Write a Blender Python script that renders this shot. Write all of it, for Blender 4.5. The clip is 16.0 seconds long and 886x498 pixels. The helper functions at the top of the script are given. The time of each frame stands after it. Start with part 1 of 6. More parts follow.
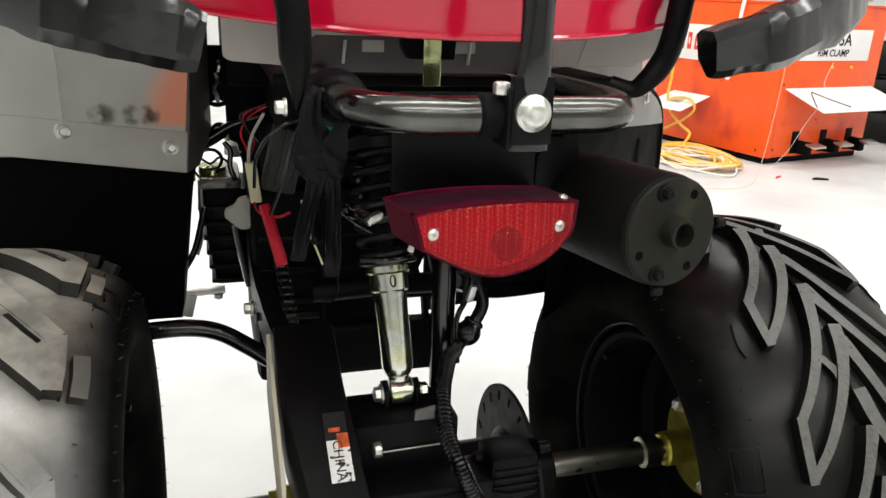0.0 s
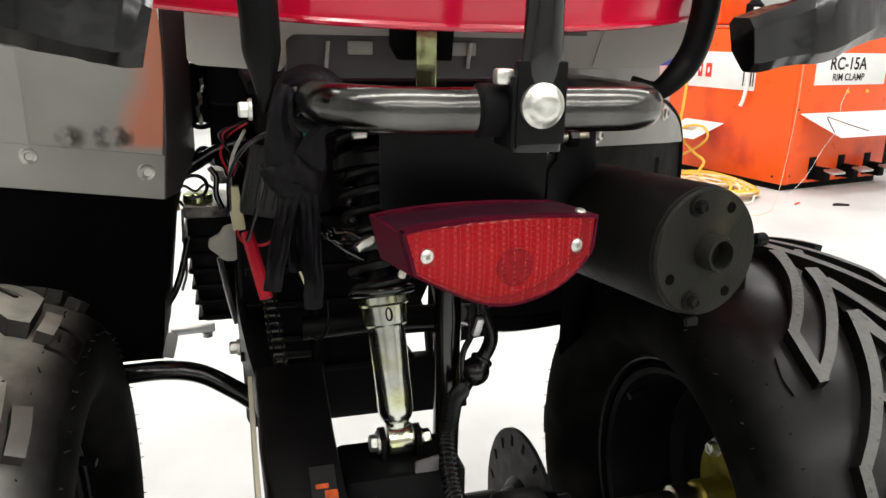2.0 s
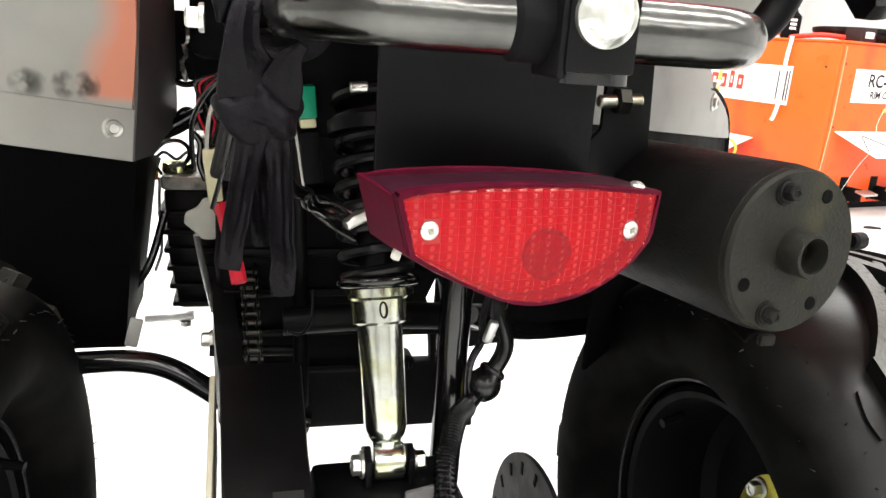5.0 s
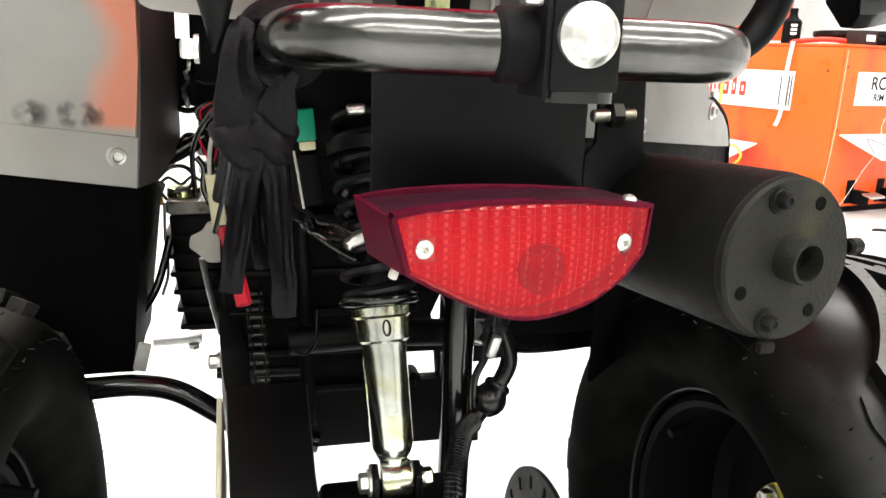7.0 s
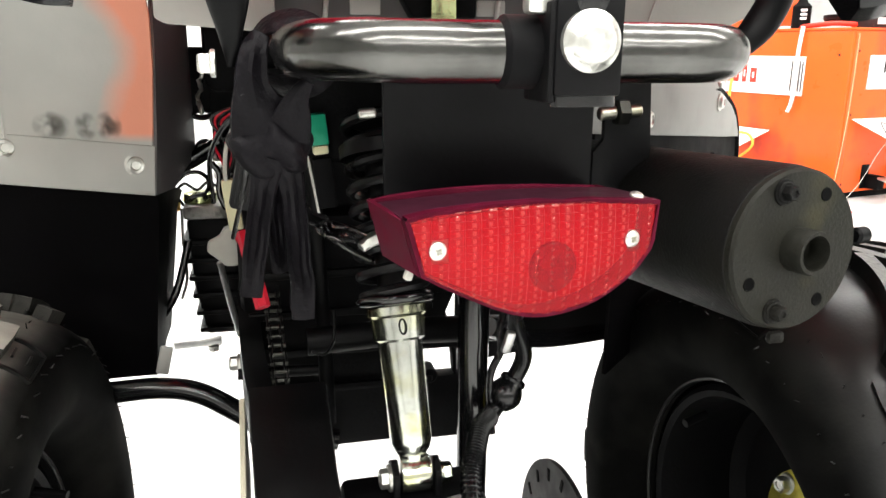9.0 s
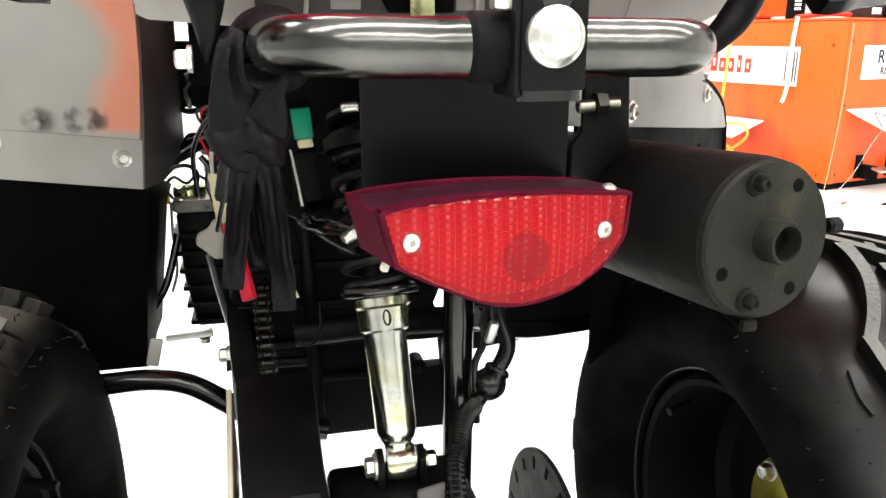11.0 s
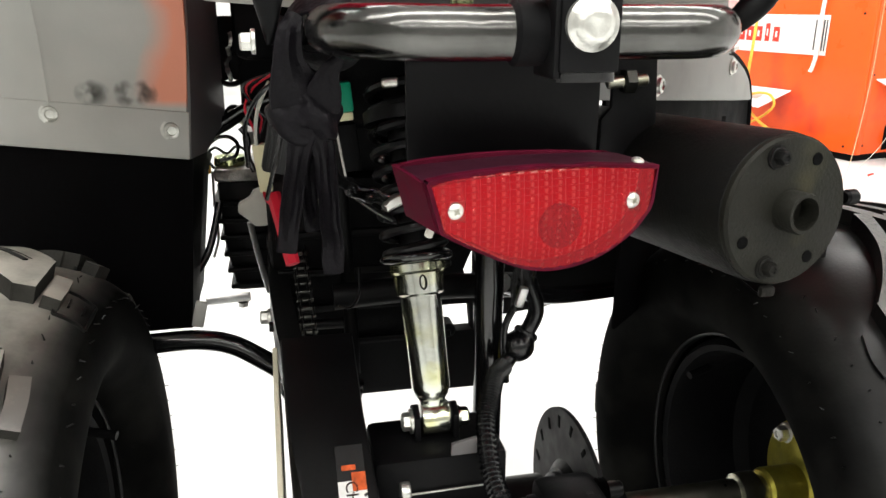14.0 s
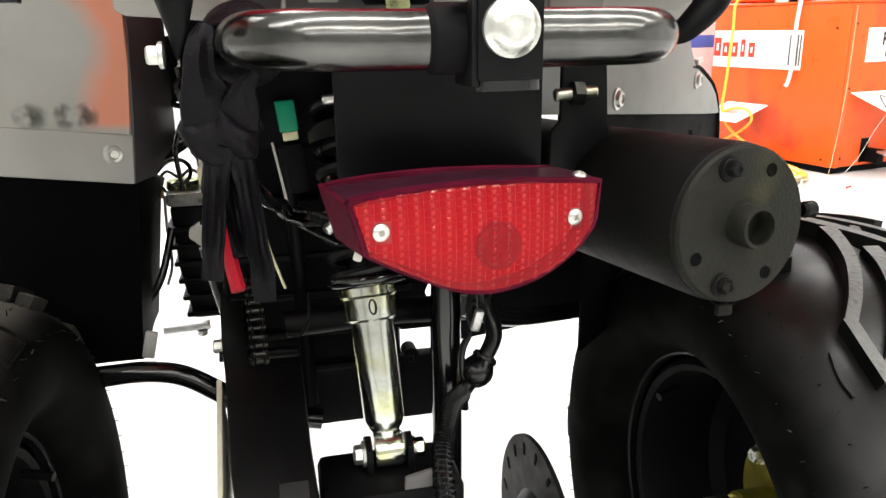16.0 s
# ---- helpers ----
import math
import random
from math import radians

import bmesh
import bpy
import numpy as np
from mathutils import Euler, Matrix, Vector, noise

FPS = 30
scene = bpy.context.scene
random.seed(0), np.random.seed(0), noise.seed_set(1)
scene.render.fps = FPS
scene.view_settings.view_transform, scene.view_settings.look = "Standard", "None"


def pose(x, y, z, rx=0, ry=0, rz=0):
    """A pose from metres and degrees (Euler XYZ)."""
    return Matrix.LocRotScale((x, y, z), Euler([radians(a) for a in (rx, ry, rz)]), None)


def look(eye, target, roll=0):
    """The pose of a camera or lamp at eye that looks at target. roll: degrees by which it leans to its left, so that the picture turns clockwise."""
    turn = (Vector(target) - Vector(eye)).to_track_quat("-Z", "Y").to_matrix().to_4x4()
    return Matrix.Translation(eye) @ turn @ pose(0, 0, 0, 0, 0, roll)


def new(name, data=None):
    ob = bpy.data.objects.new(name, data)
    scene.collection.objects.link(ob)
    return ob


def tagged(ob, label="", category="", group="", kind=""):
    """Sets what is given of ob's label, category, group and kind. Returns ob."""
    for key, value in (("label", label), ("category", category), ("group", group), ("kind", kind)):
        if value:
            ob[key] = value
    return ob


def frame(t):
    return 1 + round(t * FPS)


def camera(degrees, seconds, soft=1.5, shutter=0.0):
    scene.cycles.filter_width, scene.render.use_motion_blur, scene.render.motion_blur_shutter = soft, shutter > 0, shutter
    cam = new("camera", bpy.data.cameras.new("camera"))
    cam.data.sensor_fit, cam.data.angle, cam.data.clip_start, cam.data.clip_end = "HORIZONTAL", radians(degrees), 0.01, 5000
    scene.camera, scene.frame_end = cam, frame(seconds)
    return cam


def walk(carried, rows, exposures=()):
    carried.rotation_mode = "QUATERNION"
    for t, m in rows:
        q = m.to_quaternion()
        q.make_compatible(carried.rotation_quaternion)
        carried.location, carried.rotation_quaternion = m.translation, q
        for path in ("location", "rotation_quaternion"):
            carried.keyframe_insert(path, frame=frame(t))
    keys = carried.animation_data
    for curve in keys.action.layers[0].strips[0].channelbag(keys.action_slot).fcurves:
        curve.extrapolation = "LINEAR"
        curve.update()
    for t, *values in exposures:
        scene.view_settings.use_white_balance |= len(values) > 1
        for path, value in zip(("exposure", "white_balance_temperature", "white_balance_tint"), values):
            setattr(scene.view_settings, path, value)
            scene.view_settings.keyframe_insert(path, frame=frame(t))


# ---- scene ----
cam = camera(61.0, 16.0)
PATH = [
    (0, (-0.1841, -0.6697, 0.7882), (0.2983, 0.8672, 0.245), 2.4),
    (0.5, (-0.1789, -0.6732, 0.7873), (0.2927, 0.8583, 0.2212), 1.7),
    (1, (-0.1865, -0.6743, 0.7754), (0.2661, 0.8643, 0.2093), 1.9),
    (1.5, (-0.1777, -0.6637, 0.7771), (0.2837, 0.8854, 0.2501), 1.3),
    (2, (-0.1521, -0.6015, 0.7567), (0.3067, 0.9673, 0.2892), 1.1),
    (2.5, (-0.1228, -0.5252, 0.738), (0.3441, 1.0275, 0.2254), 2.2),
    (3, (-0.121, -0.4784, 0.7304), (0.3162, 1.0982, 0.2705), 0.3),
    (3.5, (-0.1191, -0.4862, 0.721), (0.3165, 1.0883, 0.251), 2.6),
    (4, (-0.1188, -0.488, 0.7125), (0.3187, 1.084, 0.2348), 4.1),
    (4.2, (-0.1223, -0.4905, 0.71), (0.316, 1.084, 0.2399), 4.6),
    (6.3, (-0.1149, -0.5063, 0.7185), (0.3115, 1.0756, 0.2646), 2.7),
    (6.5, (-0.1154, -0.5052, 0.7176), (0.3145, 1.0791, 0.2747), 2.6),
    (7, (-0.1157, -0.506, 0.7159), (0.2972, 1.0865, 0.2866), 2.2),
    (7.5, (-0.1173, -0.5055, 0.7167), (0.2899, 1.0889, 0.2918), 2.2),
    (8, (-0.1173, -0.5082, 0.7159), (0.2854, 1.0886, 0.2969), 2.4),
    (8.5, (-0.1148, -0.517, 0.7227), (0.279, 1.0799, 0.2952), -0.1),
    (8.7, (-0.1178, -0.5152, 0.721), (0.2669, 1.0812, 0.2807), 0.3),
    (10.8, (-0.1142, -0.5208, 0.7218), (0.269, 1.0769, 0.2849), 0.7),
    (11, (-0.1091, -0.5243, 0.7227), (0.2783, 1.0668, 0.2654), 0.2),
    (11.5, (-0.1105, -0.5202, 0.7253), (0.2381, 1.0807, 0.2713), -0.2),
    (12, (-0.1041, -0.5116, 0.7431), (0.0454, 1.1093, 0.2526), -1.7),
    (12.5, (-0.0812, -0.5181, 0.7227), (0.1093, 1.1163, 0.2943), -2.1),
    (12.7, (-0.0918, -0.5317, 0.7312), (0.1465, 1.1123, 0.37), -2.5),
    (13, (-0.0899, -0.5448, 0.7295), (0.1783, 1.0948, 0.3682), -1.3),
    (13.5, (-0.1199, -0.5493, 0.7346), (0.2207, 1.0685, 0.3393), 1.1),
    (14, (-0.1261, -0.5518, 0.7304), (0.2116, 1.0294, 0.2076), 0.1),
    (14.5, (-0.1202, -0.5555, 0.7287), (0.2393, 1.0267, 0.2203), 0.6),
    (15, (-0.1172, -0.5574, 0.7304), (0.2439, 1.027, 0.2323), 0.7),
    (15.5, (-0.1048, -0.5605, 0.7244), (0.288, 1.0198, 0.2374), 1.3),
    (16, (-0.0934, -0.5338, 0.7236), (0.2754, 1.0552, 0.245), -0.8),
]
EXPOSURES = [(0, -0.55), (1.5, -0.52), (2.5, -0.45), (2.8, 0.15), (3.2, 0.42), (3.5, 0.48), (7.0, 0.49), (11.0, 0.48), (12.0, 0.40), (12.5, 0.30), (12.9, 0.50), (13.4, 0.54), (13.9, 0.03), (14.5, -0.1), (15.5, -0.1), (16.0, 0.15)]
walk(cam, [(t, look(eye, target, roll)) for t, eye, target, roll in PATH], EXPOSURES)

# ---- light ----
world = bpy.data.worlds.new("world")
world.use_nodes = True
world.node_tree.nodes["Background"].inputs[0].default_value = (0.9, 0.95, 1.0, 1)
world.node_tree.nodes["Background"].inputs[1].default_value = 0.05
scene.world = world

ROWS_OF_LAMPS = [-4.9, -2.6, -0.4, 2.0, 4.4]
LAMP_WATT = 168.0
LAMP_X = 0.6
CEILING = 3.4
for ly in ROWS_OF_LAMPS:
    lamp = bpy.data.lights.new("tube_light", "AREA")
    lamp.shape, lamp.size, lamp.size_y = "RECTANGLE", 7.4, 0.22
    lamp.energy, lamp.color = LAMP_WATT, (1.0, 0.98, 0.945)
    new("tube_light", lamp).matrix_world = pose(LAMP_X, ly, CEILING - 0.11)


# ---- materials ----
def material(name, colour, rough=0.5, metal=0.0, vary=0.15, scale=40.0, bump=0.0, bump_scale=None, coat=0.0, spot=None, spot_scale=6.0,
             spot_low=0.55, spot_high=0.7, coords="Object", spec=None):
    m = bpy.data.materials.new(name)
    m.use_nodes = True
    t = m.node_tree
    n, k = t.nodes, t.links
    b = n["Principled BSDF"]
    b.inputs["Metallic"].default_value = metal
    b.inputs["Coat Weight"].default_value = coat
    b.inputs["Coat Roughness"].default_value = 0.08
    b.inputs["Specular IOR Level"].default_value = spec if spec is not None else (0.5 if rough < 0.3 else 0.3)
    tc = n.new("ShaderNodeTexCoord")
    fine = n.new("ShaderNodeTexNoise")
    fine.inputs["Scale"].default_value, fine.inputs["Detail"].default_value = scale, 6
    broad = n.new("ShaderNodeTexNoise")
    broad.inputs["Scale"].default_value, broad.inputs["Detail"].default_value = spot_scale, 4
    k.new(tc.outputs[coords], fine.inputs["Vector"])
    k.new(tc.outputs[coords], broad.inputs["Vector"])
    mixed = n.new("ShaderNodeMath")
    mixed.operation = "MULTIPLY_ADD"
    mixed.inputs[1].default_value = 0.55
    k.new(fine.outputs["Fac"], mixed.inputs[0])
    half = n.new("ShaderNodeMath")
    half.operation = "MULTIPLY"
    half.inputs[1].default_value = 0.45
    k.new(broad.outputs["Fac"], half.inputs[0])
    k.new(half.outputs[0], mixed.inputs[2])
    ramp = n.new("ShaderNodeMapRange")
    ramp.inputs["From Min"].default_value, ramp.inputs["From Max"].default_value = 0.3, 0.7
    ramp.inputs["To Min"].default_value, ramp.inputs["To Max"].default_value = 1 - vary, 1 + vary
    k.new(mixed.outputs[0], ramp.inputs["Value"])
    shade = n.new("ShaderNodeVectorMath")
    shade.operation = "SCALE"
    shade.inputs[0].default_value = colour
    k.new(ramp.outputs[0], shade.inputs["Scale"])
    out = shade.outputs["Vector"]
    if spot:
        lim = n.new("ShaderNodeMapRange")
        lim.inputs["From Min"].default_value, lim.inputs["From Max"].default_value = spot_low, spot_high
        k.new(broad.outputs["Fac"], lim.inputs["Value"])
        mix = n.new("ShaderNodeMix")
        mix.data_type = "RGBA"
        mix.inputs["B"].default_value = (*spot, 1)
        k.new(lim.outputs[0], mix.inputs["Factor"])
        k.new(out, mix.inputs["A"])
        out = mix.outputs["Result"]
    k.new(out, b.inputs["Base Color"])
    gloss = n.new("ShaderNodeMapRange")
    gloss.inputs["From Min"].default_value, gloss.inputs["From Max"].default_value = 0.3, 0.7
    gloss.inputs["To Min"].default_value, gloss.inputs["To Max"].default_value = max(0.02, rough * 0.8), min(1, rough * 1.25)
    k.new(mixed.outputs[0], gloss.inputs["Value"])
    k.new(gloss.outputs[0], b.inputs["Roughness"])
    if bump:
        grain = n.new("ShaderNodeTexNoise")
        grain.inputs["Scale"].default_value, grain.inputs["Detail"].default_value = bump_scale or scale * 4, 3
        k.new(tc.outputs[coords], grain.inputs["Vector"])
        bp = n.new("ShaderNodeBump")
        bp.inputs["Strength"].default_value, bp.inputs["Distance"].default_value = bump, 0.002
        k.new(grain.outputs["Fac"], bp.inputs["Height"])
        k.new(bp.outputs["Normal"], b.inputs["Normal"])
    return m


M_FLOOR = material("painted_concrete", (0.70, 0.71, 0.70), 0.35, vary=0.06, scale=9, bump=0.05, bump_scale=90, spot=(0.46, 0.465, 0.475), spot_scale=1.7, spot_low=0.42, spot_high=0.78)
M_WALL = material("white_wall_paint", (0.75, 0.75, 0.74), 0.6, vary=0.05, scale=5, bump=0.05)
# walls out of view, made grey so that they throw back less light
M_BACKWALL = material("unseen_wall_grey", (0.42, 0.42, 0.41), 0.6, vary=0.05, scale=5, bump=0.05)
M_CEIL = material("ceiling_paint", (0.75, 0.75, 0.73), 0.7, vary=0.05, scale=5)
M_RUBBER = material("tyre_rubber", (0.0034, 0.0034, 0.0033), 0.36, vary=0.3, scale=30, bump=0.06, bump_scale=350, spot=(0.0115, 0.0112, 0.0100), spot_scale=15, spot_low=0.46, spot_high=0.70, spec=0.24)
M_LUG = material("tyre_lug_rubber", (0.075, 0.075, 0.068), 0.45, vary=0.3, scale=90, bump=0.4, bump_scale=260, spot=(0.03, 0.03, 0.028), spot_scale=170, spot_low=0.58, spot_high=0.70, spec=0.5)


def dusty_tread(name, colour, low, high, ragged, shine=0.6, lit_top=None):
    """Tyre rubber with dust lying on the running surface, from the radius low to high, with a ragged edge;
    a second, paler colour paints the light from above onto what faces up."""
    m = M_RUBBER.copy()
    m.name = name
    t = m.node_tree
    n, k = t.nodes, t.links
    b = n["Principled BSDF"]
    old = b.inputs["Base Color"].links[0].from_socket
    tc = n.new("ShaderNodeTexCoord")
    flat = n.new("ShaderNodeVectorMath")
    flat.operation = "MULTIPLY_ADD"
    flat.inputs[1].default_value = (0, 1, 1)
    flat.inputs[2].default_value = (0, 0, -0.279)
    k.new(tc.outputs["Object"], flat.inputs[0])
    far = n.new("ShaderNodeVectorMath")
    far.operation = "LENGTH"
    k.new(flat.outputs[0], far.inputs[0])
    ns = n.new("ShaderNodeTexNoise")
    ns.inputs["Scale"].default_value, ns.inputs["Detail"].default_value = 14, 5
    k.new(tc.outputs["Object"], ns.inputs["Vector"])
    add = n.new("ShaderNodeMath")
    add.operation = "MULTIPLY_ADD"
    add.inputs[1].default_value = ragged
    k.new(ns.outputs["Fac"], add.inputs[0])
    k.new(far.outputs["Value"], add.inputs[2])
    r = n.new("ShaderNodeMapRange")
    r.inputs["From Min"].default_value, r.inputs["From Max"].default_value = low, high
    r.inputs["To Max"].default_value = 1.0
    k.new(add.outputs[0], r.inputs["Value"])
    mix = n.new("ShaderNodeMix")
    mix.data_type = "RGBA"
    mix.inputs["B"].default_value = (*colour, 1)
    # paler the more a face looks up: overhead light put into the colour
    if lit_top:
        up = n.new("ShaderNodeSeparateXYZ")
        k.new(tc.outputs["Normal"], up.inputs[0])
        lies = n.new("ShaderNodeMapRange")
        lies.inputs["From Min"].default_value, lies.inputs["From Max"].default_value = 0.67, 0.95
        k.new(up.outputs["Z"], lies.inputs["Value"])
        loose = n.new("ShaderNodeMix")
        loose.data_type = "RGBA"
        loose.inputs["A"].default_value, loose.inputs["B"].default_value = (*colour, 1), (*lit_top, 1)
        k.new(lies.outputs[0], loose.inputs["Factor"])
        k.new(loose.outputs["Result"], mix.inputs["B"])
    patch = n.new("ShaderNodeTexNoise")  # dust is rubbed off in streaks and patches
    patch.inputs["Scale"].default_value, patch.inputs["Detail"].default_value = 11, 6
    patch.inputs["Roughness"].default_value = 0.65
    k.new(tc.outputs["Object"], patch.inputs["Vector"])
    rub = n.new("ShaderNodeMapRange")
    rub.inputs["From Min"].default_value, rub.inputs["From Max"].default_value = 0.38, 0.62
    rub.inputs["To Min"].default_value = 0.35
    k.new(patch.outputs["Fac"], rub.inputs["Value"])
    both = n.new("ShaderNodeMath")
    both.operation = "MULTIPLY"
    k.new(r.outputs[0], both.inputs[0])
    k.new(rub.outputs[0], both.inputs[1])
    k.new(both.outputs[0], mix.inputs["Factor"])
    k.new(old, mix.inputs["A"])
    k.new(mix.outputs["Result"], b.inputs["Base Color"])
    worn = n.new("ShaderNodeMapRange")  # the running surface is polished by wear
    worn.inputs["From Min"].default_value, worn.inputs["From Max"].default_value = 0.244, 0.272
    worn.inputs["To Min"].default_value, worn.inputs["To Max"].default_value = 0.03, shine
    k.new(add.outputs[0], worn.inputs["Value"])
    k.new(worn.outputs[0], b.inputs["Specular IOR Level"])
    dull = n.new("ShaderNodeMapRange")  # the sidewall stays dull
    dull.inputs["From Min"].default_value, dull.inputs["From Max"].default_value = 0.244, 0.272
    dull.inputs["To Min"].default_value, dull.inputs["To Max"].default_value = 0.85, 0.30
    k.new(add.outputs[0], dull.inputs["Value"])
    k.new(dull.outputs[0], b.inputs["Roughness"])
    return m


M_DUSTY = dusty_tread("worn_tread_rubber", (0.012, 0.012, 0.011), 0.262, 0.286, 0.03, 0.18)
M_LITDUST = dusty_tread("dusty_tread_rubber_lit_top", (0.060, 0.058, 0.052), 0.250, 0.278, 0.020, 1.0, (0.50, 0.48, 0.42))
M_PALEWALL = material("dusty_lug_side_rubber", (0.035, 0.034, 0.030), 0.7, vary=0.4, scale=60, bump=0.3, bump_scale=300, spec=0.1)
M_BLACK = material("black_gloss_paint", (0.004, 0.004, 0.0045), 0.16, vary=0.3, scale=25, coat=0.35, bump=0.08, bump_scale=60)
M_SPRING = material("black_spring_paint", (0.003, 0.003, 0.0034), 0.3, vary=0.3, scale=40, bump=0.1, spec=0.22)
M_SATIN = material("black_satin_steel", (0.0024, 0.0024, 0.0027), 0.4, vary=0.3, scale=40, bump=0.1, bump_scale=200, spec=0.12)
M_MATT = material("matt_black_plastic", (0.003, 0.003, 0.0034), 0.6, vary=0.3, scale=60, bump=0.15, bump_scale=300, spec=0.09)
M_MUFFLER = material("heatproof_black_paint", (0.0036, 0.0036, 0.0033), 0.5, vary=0.25, scale=60, bump=0.3, bump_scale=600, spot=(0.006, 0.0055, 0.004), spot_scale=14, spec=0.13)
M_ENDCAP = material("muffler_end_paint", (0.012, 0.012, 0.009), 0.6, vary=0.25, scale=50, bump=0.3, bump_scale=500, spot=(0.031, 0.030, 0.017), spot_scale=25, spec=0.15)
M_CHROME = material("black_chrome", (0.10, 0.10, 0.095), 0.20, 1.0, vary=0.7, scale=30, bump=0.60, bump_scale=38)
M_ZINC = material("zinc_plated_steel", (0.70, 0.72, 0.66), 0.2, 1.0, vary=0.35, scale=70, bump=0.35, bump_scale=45, spot=(0.66, 0.66, 0.30), spot_scale=24, spot_low=0.44, spot_high=0.60)
M_BOLT = material("bright_zinc_bolt", (0.62, 0.62, 0.58), 0.32, 0.9, vary=0.3, scale=140, bump=0.45, bump_scale=180)
M_YZINC = material("yellow_zinc", (0.42, 0.37, 0.06), 0.35, 0.75, vary=0.35, scale=70, bump=0.1, spot=(0.2, 0.19, 0.05), spot_scale=25)
M_STEEL = material("bare_axle_steel", (0.42, 0.41, 0.34), 0.3, 1.0, vary=0.25, scale=70, spot=(0.25, 0.23, 0.12), spot_scale=18)
M_LATCH = material("pale_yellow_zinc", (0.62, 0.66, 0.34), 0.2, 0.9, vary=0.3, scale=60, bump=0.1)
M_DISC = material("dark_brake_steel", (0.012, 0.012, 0.0125), 0.6, 0.6, vary=0.4, scale=60, spot=(0.03, 0.03, 0.03), spot_scale=14, spec=0.2)
M_RED = material("red_moulded_plastic", (0.56, 0.005, 0.034), 0.14, vary=0.08, scale=8, coat=0.5, bump=0.02, bump_scale=18)
M_DARKGREY = material("dark_grey_and_recess_shade", (0.11, 0.105, 0.105), 0.55, vary=0.15, scale=25, bump=0.1, bump_scale=220)
M_LINER = material("grey_fender_liner", (0.46, 0.46, 0.43), 0.5, vary=0.10, scale=18, bump=0.08, bump_scale=250, spot=(0.50, 0.49, 0.45), spot_scale=5)
# right liner: the same grey plastic with its shade put into the colour
M_LINERSHADE = material("shaded_grey_liner", (0.25, 0.25, 0.235), 0.5, vary=0.14, scale=18, bump=0.08, bump_scale=250, spot=(0.21, 0.21, 0.20), spot_scale=9)
M_TRAY = material("grey_under_tray", (0.42, 0.41, 0.375), 0.55, vary=0.12, scale=25, bump=0.1, bump_scale=220)
# cream colour paints the bright floor's reflection on the arm's side
M_FLOORGLOW = material("side_plate_floor_reflection", (0.50, 0.47, 0.36), 0.5, vary=0.15, scale=25, bump=0.1, bump_scale=220, spot=(0.40, 0.36, 0.22), spot_scale=12)
M_FLAP = material("black_rubber_flap", (0.0022, 0.0020, 0.0023), 0.6, vary=0.3, scale=25, bump=0.15, bump_scale=150, spec=0.03)
M_FILM = material("black_film_wrap", (0.004, 0.004, 0.0045), 0.2, vary=0.5, scale=10, bump=0.9, bump_scale=22, coat=0.15, spot=(0.02, 0.02, 0.021), spot_scale=10)


def worn_print():
    """Black print worn down to ragged blots; the plastic shows between them."""
    m = material("worn_black_print", (0.10, 0.10, 0.09), 0.6, vary=0.4, scale=120)
    t = m.node_tree
    n, k = t.nodes, t.links
    tc = n.new("ShaderNodeTexCoord")
    ns = n.new("ShaderNodeTexNoise")
    ns.inputs["Scale"].default_value, ns.inputs["Detail"].default_value = 75, 3
    k.new(tc.outputs["Object"], ns.inputs["Vector"])
    lim = n.new("ShaderNodeMapRange")
    lim.inputs["From Min"].default_value, lim.inputs["From Max"].default_value = 0.40, 0.60
    lim.inputs["To Max"].default_value = 0.62
    k.new(ns.outputs["Fac"], lim.inputs["Value"])
    mid = n.new("ShaderNodeVectorMath")
    mid.operation = "MULTIPLY_ADD"
    mid.inputs[1].default_value, mid.inputs[2].default_value = (2, 0, 2), (-1, 0, -1)
    k.new(tc.outputs["Generated"], mid.inputs[0])
    off = n.new("ShaderNodeVectorMath")
    off.operation = "LENGTH"
    k.new(mid.outputs[0], off.inputs[0])
    fade = n.new("ShaderNodeMapRange")  # rubbed away towards the edges
    fade.inputs["From Min"].default_value, fade.inputs["From Max"].default_value = 1.0, 0.0
    k.new(off.outputs["Value"], fade.inputs["Value"])
    both = n.new("ShaderNodeMath")
    both.operation = "MULTIPLY"
    k.new(lim.outputs[0], both.inputs[0])
    k.new(fade.outputs[0], both.inputs[1])
    k.new(both.outputs[0], n["Principled BSDF"].inputs["Alpha"])
    return m


M_INK = worn_print()
M_CLOTH = material("black_strap_cloth", (0.0034, 0.0028, 0.0040), 0.45, vary=0.45, scale=35, bump=0.3, bump_scale=400, spec=0.11)
M_WIRE = material("black_wire_sheath", (0.0035, 0.0035, 0.004), 0.24, vary=0.3, scale=60, bump=0.1, spec=0.45)
M_NYLON = material("white_nylon", (0.56, 0.55, 0.49), 0.45, vary=0.08, scale=60)
M_IVORY = material("ivory_connector", (0.70, 0.66, 0.42), 0.4, vary=0.1, scale=60)
M_GREEN = material("green_plastic", (0.0, 0.30, 0.16), 0.4, vary=0.12, scale=50)
M_REDPART = material("red_plastic_slider", (0.50, 0.012, 0.03), 0.3, vary=0.12, scale=30)
M_ROLLER = material("oily_roller_steel", (0.05, 0.05, 0.045), 0.35, 1.0, vary=0.4, scale=70)
M_HEAD = material("grimy_cast_aluminium", (0.30, 0.29, 0.27), 0.4, 0.8, vary=0.5, scale=90, bump=0.4, spot=(0.05, 0.05, 0.05), spot_scale=60)
M_ALU = material("cast_aluminium", (0.55, 0.55, 0.54), 0.35, 0.9, vary=0.2, scale=60, bump=0.15)
M_CABRED = material("orange_red_enamel", (0.90, 0.108, 0.014), 0.3, vary=0.10, scale=7, coat=0.10, bump=0.04, bump_scale=14, spot=(0.62, 0.055, 0.02), spot_scale=3)
